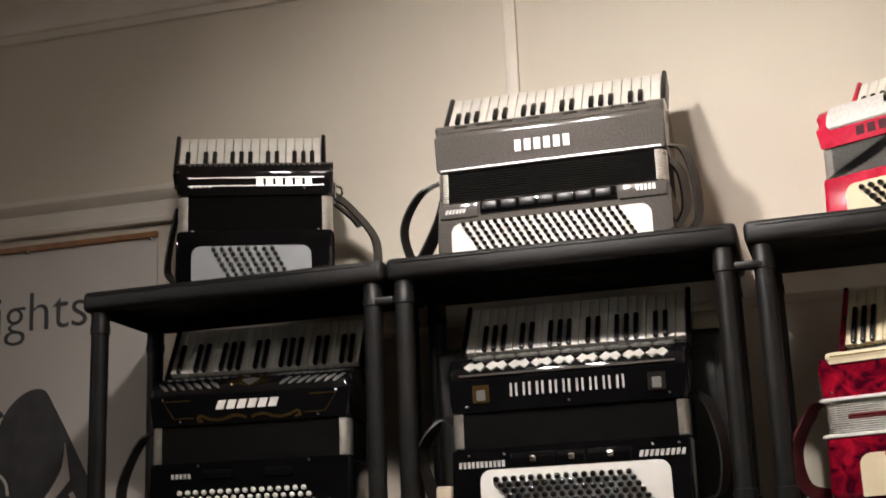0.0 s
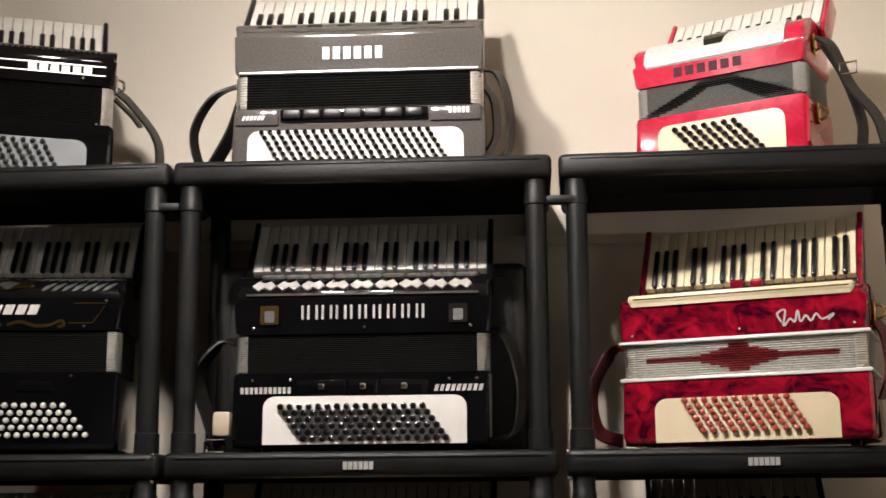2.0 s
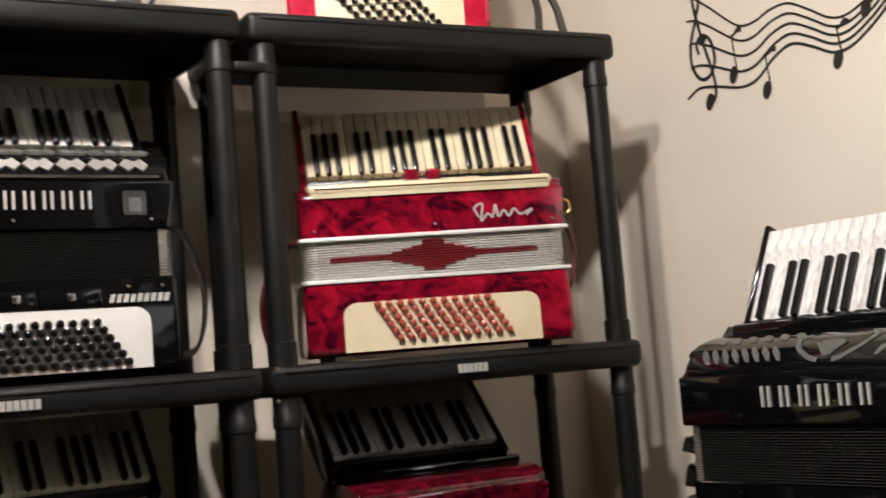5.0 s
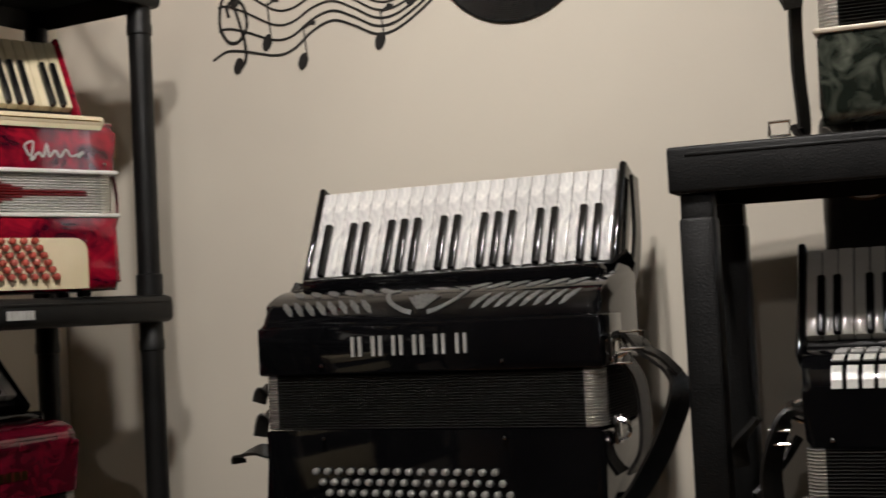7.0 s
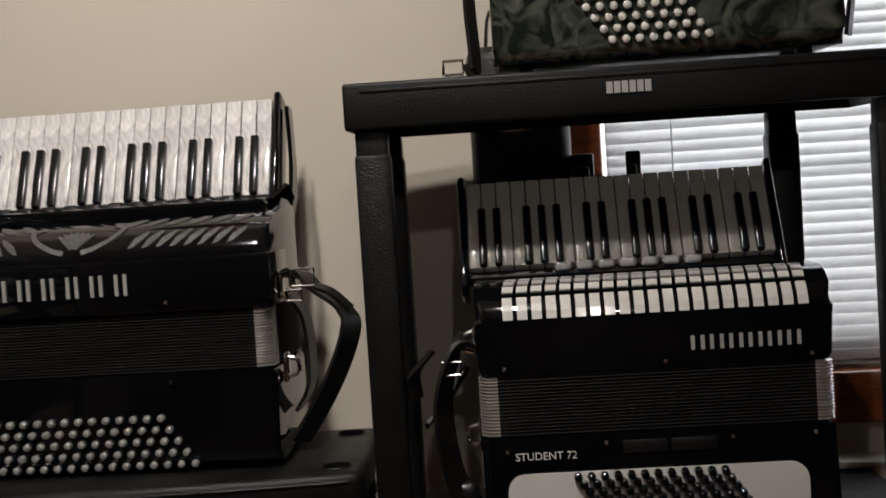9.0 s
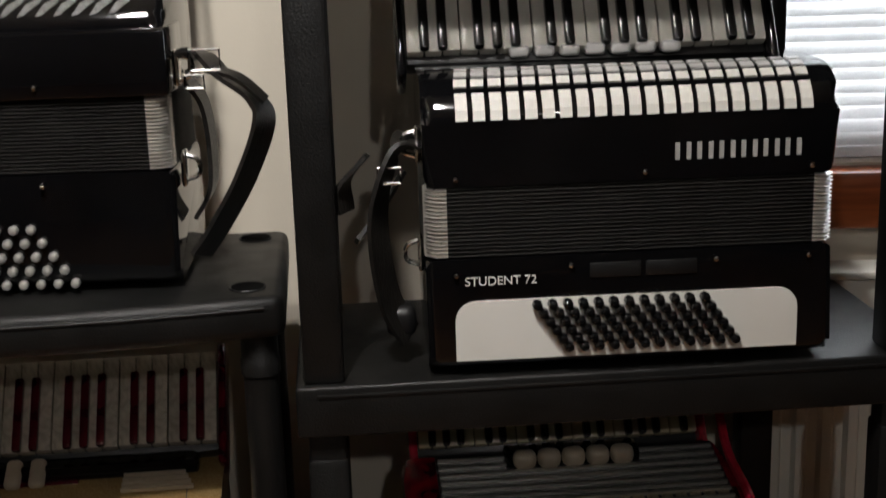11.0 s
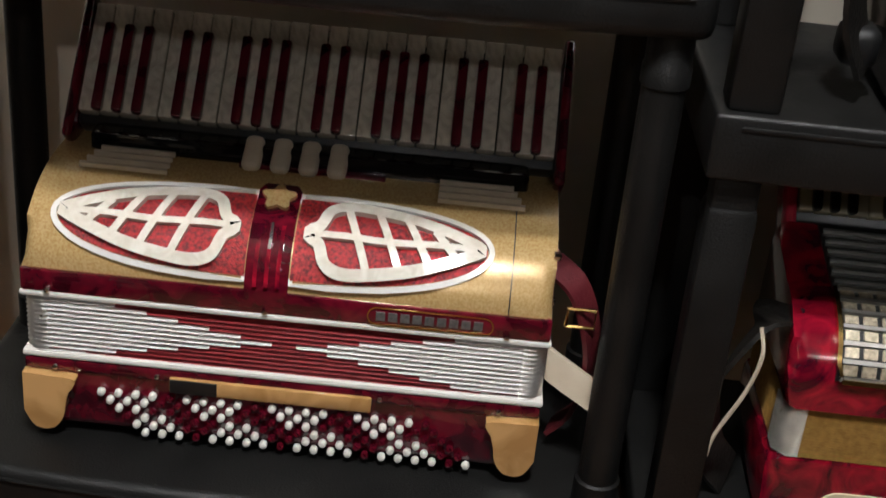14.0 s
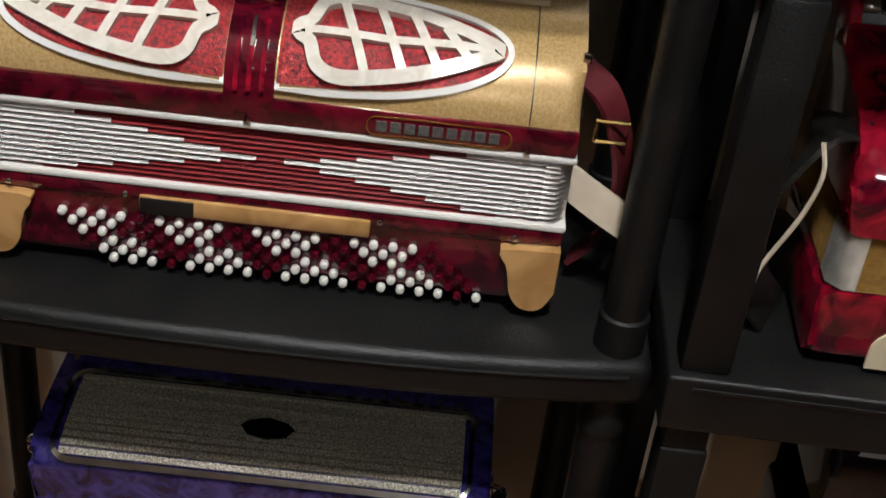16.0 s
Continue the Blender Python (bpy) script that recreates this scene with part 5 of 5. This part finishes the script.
for s_ in (-1, 1):
    bm = bmesh.new()
    pts = oval(s_, -0.004)
    # fan of strips so that the panel follows the curve
    for k in range(12):
        a, b, c, d = pts[k], pts[k + 1], pts[24 - k - 1], pts[24 - k]
        n_ = 8
        ra = [sh.place(a[0] + (d[0] - a[0]) * q / n_, a[1] + (d[1] - a[1]) * q / n_, 0.002) for q in range(n_ + 1)]
        rb = [sh.place(b[0] + (c[0] - b[0]) * q / n_, b[1] + (c[1] - b[1]) * q / n_, 0.002) for q in range(n_ + 1)]
        va, vb = [bm.verts.new(q) for q in ra], [bm.verts.new(q) for q in rb]
        for q in range(n_):
            try:
                bm.faces.new((va[q], va[q + 1], vb[q + 1], vb[q]))
            except ValueError:
                pass
    bmesh.ops.remove_doubles(bm, verts=bm.verts[:], dist=0.00005)
    part("grille_cloth", bm, "red_cloth", r, "red metallic grille cloth")
    line(r, sh.place, oval(s_, 0.0), 0.0055, "white", "white_border", 0.004, closed=True)
    lift = lambda u, v, h, sh=sh: sh.place(u, v, h + 0.002)
    mid = (C0 + C1) / 2
    hh = (C1 - C0) / 2 - 0.0145
    # broad and rounded beside the column, pointed at the outer end
    half = spline([(0.036, 0.004, 0), (0.046, 0.010, 0), (0.054, hh * 0.80, 0), (0.072, hh, 0), (0.102, hh * 0.93, 0), (0.138, hh * 0.74, 0), (0.172, hh * 0.42, 0), (0.202, hh * 0.07, 0)], 5)
    ring = [(CX + s_ * p.x, mid + p.y) for p in half] + [(CX + s_ * p.x, mid - p.y) for p in reversed(half)]
    line(r, lift, ring, 0.0112, "bone_white", "leaf_outline", 0.006, closed=True)
    line(r, lift, [(CX + s_ * (0.036 + 0.0165 * k), mid + 0.001 * math.sin(k)) for k in range(11)], 0.0066, "bone_white", "leaf_rib", 0.006)
    for u, reach in ((0.082, 0.97), (0.113, 0.87), (0.142, 0.70), (0.169, 0.44)):
        line(r, lift, [(CX + s_ * (u - 0.013 * q / 3), mid + hh * reach * q / 3) for q in range(-3, 4)], 0.0076, "bone_white", "leaf_vein", 0.006)
# centre column and its emblem
bm = bmesh.new()
add_panel(bm, CX - 0.021, CX + 0.021, 0.012, C1 + 0.012, sh.place, 0.0045)
part("centre_column", bm, "dark_red", r)
for u in (-0.011, 0.0, 0.011):
    line(r, lambda a, b, h, sh=sh: sh.place(a, b, h + 0.0045), [(CX + u, C0 - 0.004 + 0.058 * k / 6) for k in range(7)], 0.004, "red_pearl", "column_flute", 0.003)
line(r, lambda a, b, h, sh=sh: sh.place(a, b, h + 0.0045), [(CX, C0 + 0.03 + 0.026 * k / 4) for k in range(5)], 0.003, "chrome", "column_pin", 0.004)
bm = bmesh.new()
ce = C1 - 0.010
star = []
for k in range(24):
    a = math.pi / 12 * k
    rr = 0.0145 + 0.0035 * math.cos(5 * a)
    star.append((CX + rr * math.sin(a), ce + rr * math.cos(a)))
add_prism(bm, star, lambda a, b, h, sh=sh: sh.place(a, b, h + 0.0045), 0.004)
part("emblem", bm, "gold_sparkle", r, "pale gilt flower emblem")
# name frame
nf = flat_front(-0.004)
line(r, nf, rounded(0.080, 0.201, 0.1655, 0.1835, 0.0086), 0.0014, "gold", "name_frame", 0.001, closed=True)
mark(r, nf, 0.088, 0.1700, 0.106, 0.009, 9, "cut_grey", gap=0.25)
studs(r, [(-0.230, 0.167), (CX, 0.167), (0.215, 0.166), (-0.225, 0.081), (-0.124, 0.081), (0.098, 0.081), (0.216, 0.081)], -0.0045)
line(r, sh.place, [(0.214, 0.028 + (C1 + 0.02 - 0.028) * k / 12) for k in range(13)], 0.0012, "satin", "case_seam", 0.0006)
part("rear_deck", box(-0.225, 0.225, 0.128, 0.180, 0.239, 0.280, r=0.006), "black", r)
part("red_strip", box(-0.07, 0.08, 0.118, 0.127, 0.258, 0.266, r=0.002), "dark_red", r)
for s_ in (-1, 1):
    bm = bmesh.new()
    for k in range(5):
        q = sh.front + 0.118 + 0.0115 * k
        a_, b_ = (0.135, 0.222 - 0.004 * k)
        u0, u1 = sorted((s_ * a_, s_ * b_))
        add_prism(bm, [(u0, q), (u1, q), (u1, q + 0.004), (u0, q + 0.004)], lambda u, v, h, sh=sh: sh.place(u, v, h + 0.004), 0.004)
    part("side_grille", bm, "bone", r)
for k in range(4):
    ob = part("register_switch", box(-0.010, 0.010, -0.006, 0.008, -0.021, 0.021, r=0.007, seg=3), "bone", r, "oval bone register switch")
    ob.matrix_local = pose(-0.057 + 0.029 * k, 0.128, 0.274, -60, 0, 0)
for q in (0.185, 0.235):
    ob = part("end_screw", box(0.252, 0.260, 0.03, 0.038, q, q + 0.008, r=0.002), "chrome", r)
strap(r, [(0.25, 0.09, 0.21), (0.285, 0.06, 0.19), (0.305, 0.05, 0.13), (0.30, 0.06, 0.06), (0.275, 0.07, 0.02)], 0.03, "leather_red")
buckle(r, (0.288, 0.04, 0.17), 0.014, "gold")
strap(r, [(0.255, 0.05, 0.115), (0.285, 0.03, 0.105), (0.325, 0.02, 0.085)], 0.03, "bone", side=(0, 0.3, 1), thick=0.008, name="strap_end")

# blue pearl accordion on the low unit's bottom shelf
yw = -83
o = Vector((1.230, -0.620, 0))
r, sh, kb = accordion("blue pearl accordion with sparkling silver-gold grille on bottom shelf", o.x, o.y, -0.239, yw, 0.47, 0.12, 0.22, 0.290, 0.20,
                      (-0.21, 0.21, (0.165, 0.345), (0.24, 0.43), 22, 3, "key_white", "key_black", "blue_pearl", 0.64), case="blue_pearl", shoulder=(0.10, 0.030))
M["grille_sparkle"] = material("grille_sparkle", (0.82, 0.78, 0.68), 0.34, 0.35, second=(0.32, 0.26, 0.15), scale=520, detail=2, lo=0.38, hi=0.62, bump=0.8, bump_scale=500)
bm = bmesh.new()
for k in range(12):
    q0 = sh.front + 0.014 + 0.0088 * k
    add_prism(bm, [(-0.205, q0), (0.205, q0), (0.205, q0 + 0.0064), (-0.205, q0 + 0.0064)], sh.place, 0.004 + 0.001 * (k % 2))
part("grille", bm, "grille_sparkle", r, "sparkling silver and gold pierced grille")
line(r, sh.place, rounded(-0.213, 0.213, sh.front + 0.009, sh.front + 0.124, 0.018), 0.005, "chrome", "grille_frame", 0.006, closed=True)
bm = bmesh.new()
add_prism(bm, [(u, sh.front + 0.066 + v) for u, v in ((-0.028, 0.0), (-0.020, -0.010), (0.0, -0.014), (0.020, -0.010), (0.028, 0.0), (0.020, 0.008), (0.0, 0.013), (-0.020, 0.008))], lambda u, v, h, sh=sh: sh.place(u, v, h + 0.005), 0.002)
part("grille_emblem", bm, "black", r)
side_lug(r, 0.235, 0.06, 0.26)
side_lug(r, -0.235, 0.06, 0.26)
strap(r, [(0.24, 0.07, 0.25), (0.265, 0.05, 0.22), (0.27, 0.05, 0.15), (0.25, 0.06, 0.08)], 0.025)

# folded stand behind the square-post unit, before the window
st = thing("music_stand", "folded black music stand behind the shelving", "music stand", Matrix())
for ya_, yb_ in ((-1.278, -1.243), (-1.347, -1.325)):
    part("leg", box(1.562, 1.580, ya_, yb_, FLOOR, 1.235, r=0.004), "satin", st)
for ya_, yb_ in ((-1.272, -1.249), (-1.341, -1.331)):
    part("clamp", box(1.552, 1.590, ya_, yb_, 1.19, 1.215, r=0.004), "satin", st)
bag = thing("hanging_bag", "soft black cloth bag hanging on the wall behind shelving", "bag", pose(1.585, -1.245, 1.170))
bm = bmesh.new()
add_box(bm, -0.022, 0.034, 0.0, 0.150, 0.0, 0.235, r=0.020, seg=3)
for v in bm.verts:
    v.co.x -= 0.010 * math.sin(math.pi * v.co.y / 0.15) * math.sin(2.6 * math.pi * v.co.z / 0.235)
part("body", bm, "leather", bag)
bm = bmesh.new()
add_ribbon(bm, spline([(-0.004, 0.03, 0.225), (-0.012, 0.045, 0.29), (-0.012, 0.105, 0.29), (-0.004, 0.12, 0.225)]), 0.018, 0.004, (1, 0, 0.2))
part("handle", bm, "leather", bag)
hk = thing("hanging_strap", "tan leather strap loop hanging behind the shelving", "strap", Matrix())
bm = bmesh.new()
add_ribbon(bm, spline([(1.547, -1.095, 1.345), (1.545, -1.105, 1.305), (1.543, -1.150, 1.277), (1.543, -1.185, 1.278), (1.545, -1.215, 1.298), (1.547, -1.225, 1.345)]), 0.016, 0.004, (1, 0, 0.4))
part("loop", bm, "leather_brown", hk)

# things on the square-post unit
EO = Vector((1.180, -0.988, 0))
ER = Matrix.Rotation(radians(-84), 3, "Z")


def on_e(x, y):
    v = EO + ER @ Vector((x, y, 0))
    return v.x, v.y


ex, ey = 1.218, -1.386
r, sh, kb = accordion("grey-green marbled pearl accordion with white bass buttons", ex, ey, 1.334, -84, 0.425, 0.120, 0.205, 0.28, 0.18,
                      (-0.20, 0.20, (0.14, 0.35), (0.21, 0.45), 20, 3, "key_white", "key_black", "green_pearl", 0.6), case="green_pearl", bellows="bellows", corner="corner_metal", white_band="bone", shoulder=(0.07, 0.05),
                      buttons=("white", -0.107, 0.084, 8, 5, 0.0166, 0.0136, 0.0098, 0.0054, 0.007), round_bottom=0.02)
strap(r, [(-0.215, 0.05, 0.20), (-0.235, 0.03, 0.17), (-0.238, 0.03, 0.09), (-0.235, 0.03, 0.01), (-0.245, 0.02, 0.005)], 0.022)
strap(r, [(-0.215, 0.04, 0.215), (-0.248, 0.02, 0.19), (-0.238, 0.02, 0.155)], 0.03)
side_lug(r, -0.2125, 0.04, 0.19)
buckle(r, (-0.262, 0.01, 0.010), 0.012)
strap(r, [(0.215, 0.05, 0.20), (0.235, 0.04, 0.12), (0.225, 0.04, 0.02)], 0.022)

yw = -85
r, sh, kb = accordion("black accordion with white bass plate and white grille slats", 1.2213, -1.3478, 0.754, yw, 0.436, 0.130, 0.207, 0.274, 0.185,
                      (-0.226, 0.180, (0.140, 0.330), (0.210, 0.442), 20, 0, "key_white", "key_black", "black", 0.66), plate=("white", -0.189, 0.180, 0.018, 0.084), corner="corner_metal",
                      buttons=("black", -0.102, 0.0785, 12, 6, 0.01634, 0.0095, 0.0067, 0.0058, 0.012), shoulder=(0.07, 0.045), folds=18, bel_in=0.001)
for i in range(21):
    xx = -0.183 + 0.0180 * i
    bm = bmesh.new()
    for k in range(3):
        q0, q1 = sh.front + 0.002 + 0.010 * k, sh.front + 0.012 + 0.010 * k
        add_prism(bm, [(xx, q0), (xx + 0.0125, q0), (xx + 0.0125, q1), (xx, q1)], sh.place, 0.0022)
    part("grille_slat", bm, "white", r)
for j in range(3):
    for i in range(21):
        xx = -0.183 + 0.0180 * i + 0.002 * j
        bm = bmesh.new()
        q0 = sh.front + 0.042 + 0.021 * j
        add_prism(bm, [(xx, q0), (xx + 0.0135, q0), (xx + 0.0145, q0 + 0.014), (xx + 0.001, q0 + 0.014)], sh.place, 0.0020)
        part("grille_slat", bm, "white" if j == 0 else "grey_white", r)
mark(r, sh.place, 0.045, 0.020, 0.140, 0.018, 6, "silver_print", gap=0.28, thin=True)
fc = bpy.data.curves.new("model_lettering", "FONT")
fc.body, fc.size, fc.extrude = "STUDENT 72", 0.0135, 0.0004
tmp = new("lettering_source", fc)
bpy.context.view_layer.update()
me = bpy.data.meshes.new_from_object(tmp.evaluated_get(bpy.context.evaluated_depsgraph_get()))
bpy.data.objects.remove(tmp)
me.materials.append(M["white"])
lt = new("model_lettering", me)
lt.parent = r
lt.matrix_local = pose(-0.178, -0.001, 0.1010, 90, 0, 0)
studs(r, [(-0.185, 0.216), (0.013, 0.216), (0.19, 0.216), (-0.187, 0.113), (-0.065, 0.119), (0.09, 0.119), (0.19, 0.119)], -0.001)
part("switch_panel", box(-0.045, 0.010, -0.002, 0.004, 0.104, 0.120, r=0.001), "satin", r)
part("switch_panel", box(0.015, 0.070, -0.002, 0.004, 0.104, 0.120, r=0.001), "satin", r)
for k in range(7):
    part("register_switch", box(-0.112 + 0.0285 * k, -0.089 + 0.0285 * k, 0.128, 0.148, 0.324, 0.338, r=0.005, seg=3), "grey_white", r, "pale rounded register switch")
side_lug(r, -0.218, 0.06, 0.245)
side_lug(r, -0.218, 0.06, 0.125)
strap(r, [(-0.22, 0.07, 0.25), (-0.246, 0.05, 0.236), (-0.266, 0.045, 0.17), (-0.258, 0.05, 0.08), (-0.236, 0.06, 0.03)], 0.040)
strap(r, [(-0.235, 0.09, 0.21), (-0.262, 0.08, 0.17), (-0.290, 0.06, 0.14)], 0.02)
strap(r, [(-0.275, 0.03, 0.24), (-0.300, 0.03, 0.21), (-0.300, 0.03, 0.18)], 0.03, name="strap_loop")
buckle(r, (-0.252, 0.04, 0.215), 0.012)
part("rubber_knob", box(-0.262, -0.228, 0.05, 0.09, 0.03, 0.065, r=0.010, seg=3), "satin", r)

ex, ey = 1.252, -1.302
r, sh, kb = accordion("red accordion with gold bellows and a long ribbed silver-gold grille", ex, ey, 0.326, -84, 0.405, 0.077, 0.134, 0.166, 0.19,
                      (-0.180, 0.180, (0.195, 0.250), (0.265, 0.350), 20, 3, "key_cream", "key_black", "red_paint", 0.6), case="red_pearl", bellows="bellows_gold", corner="corner_metal",
                      plate=("cream", -0.150, 0.155, 0.006, 0.046), buttons=("black", -0.10, 0.040, 12, 4, 0.017, 0.0095, 0.007, 0.0055, 0.010), shoulder=(0.085, 0.060), rise=0.02)
M["grille_gilt"] = material("gilt_mesh", (0.74, 0.66, 0.50), 0.32, 0.7, second=(0.42, 0.35, 0.24), scale=200, bump=0.6, bump_scale=500)
bm = bmesh.new()
q0, q1 = sh.front + 0.004, sh.end - 0.004
n_ = 20
for k in range(n_):
    add_prism(bm, [(-0.161, q0 + (q1 - q0) * k / n_), (0.192, q0 + (q1 - q0) * k / n_), (0.192, q0 + (q1 - q0) * (k + 1) / n_), (-0.161, q0 + (q1 - q0) * (k + 1) / n_)], sh.place, 0.003)
part("grille", bm, "satin", r, "dark bed of the grille")
RIBS = 13
for k in range(RIBS):
    q = q0 + (q1 - q0) * (k + 0.2) / RIBS
    line(r, sh.place, [(-0.158, q), (0.0, q), (0.189, q)], 0.0036, "corner_metal", "grille_rib", 0.007)
    if k < 6:                                   # rows of gilt blocks low on the curve
        bm = bmesh.new()
        p = (q1 - q0) / RIBS
        for i in range(20):
            xa = -0.156 + 0.01725 * i
            add_prism(bm, [(xa, q + 0.0032), (xa + 0.0128, q + 0.0032), (xa + 0.0128, q + p - 0.0032), (xa, q + p - 0.0032)], sh.place, 0.0052)
        part("grille_mesh", bm, "grille_gilt", r, "gilt pierced mesh row")
low, high = q0 + 0.001, q0 + (q1 - q0) * 0.47
line(r, sh.place, [(-0.161, high)] + [(-0.161, low + (high - low) * (1 - k / 6)) for k in range(1, 6)] + [(-0.155, low), (0.0, low), (0.186, low)] + [(0.192, low + (high - low) * k / 6) for k in range(1, 7)], 0.0042, "gold", "grille_frame", 0.0075)
part("register_block", box(-0.075, 0.095, 0.14, 0.18, 0.236, 0.257, r=0.006), "black", r)
for k in range(5):
    part("register_switch", box(-0.066 + 0.0305 * k, -0.0365 + 0.0305 * k, 0.128, 0.152, 0.240, 0.264, r=0.010, seg=3), "bone", r, "bone register switch")
bm = bmesh.new()
add_tube(bm, spline([(0.204, 0.01, 0.200), (0.206, 0.05, 0.226), (0.206, 0.14, 0.245), (0.206, 0.20, 0.30)], 5), [0.006] * 16, 8)
part("edge_tube", bm, "red_paint", r)
strap(r, [(-0.203, 0.06, 0.21), (-0.23, 0.04, 0.19), (-0.26, 0.04, 0.12), (-0.25, 0.05, 0.05), (-0.225, 0.06, 0.012)], 0.05)
bm = bmesh.new()
add_tube(bm, spline([(-0.232, 0.02, 0.205), (-0.228, 0.01, 0.18), (-0.236, 0.01, 0.14), (-0.256, 0.01, 0.09), (-0.260, 0.01, 0.065)], 5), 0.0022, 6)
part("strap_cord", bm, "bone", r)

ex, ey = on_e(0.40, 0.075)
r, sh, kb = accordion("dark accordion with a silver ribbed grille on the bottom shelf", ex, ey, -0.099, -84, 0.42, 0.12, 0.20, 0.27, 0.19,
                      (-0.19, 0.19, (0.16, 0.385), (0.24, 0.47), 19, 3, "key_white", "key_black", "black", 0.6), shoulder=(0.09, 0.075))
for k in range(7):
    q = sh.front + 0.03 + 0.014 * k
    line(r, sh.place, [(-0.19, q), (0.0, q), (0.19, q)], 0.004, "brushed", "grille_rib", 0.007)
bm = bmesh.new()
for k in range(7):
    for i in range(26):
        xx = -0.188 + 0.0145 * i
        q = sh.front + 0.033 + 0.014 * k
        add_prism(bm, [(xx, q), (xx + 0.010, q), (xx + 0.010, q + 0.009), (xx, q + 0.009)], sh.place, 0.002)
part("grille_mesh", bm, "cut_grey", r)
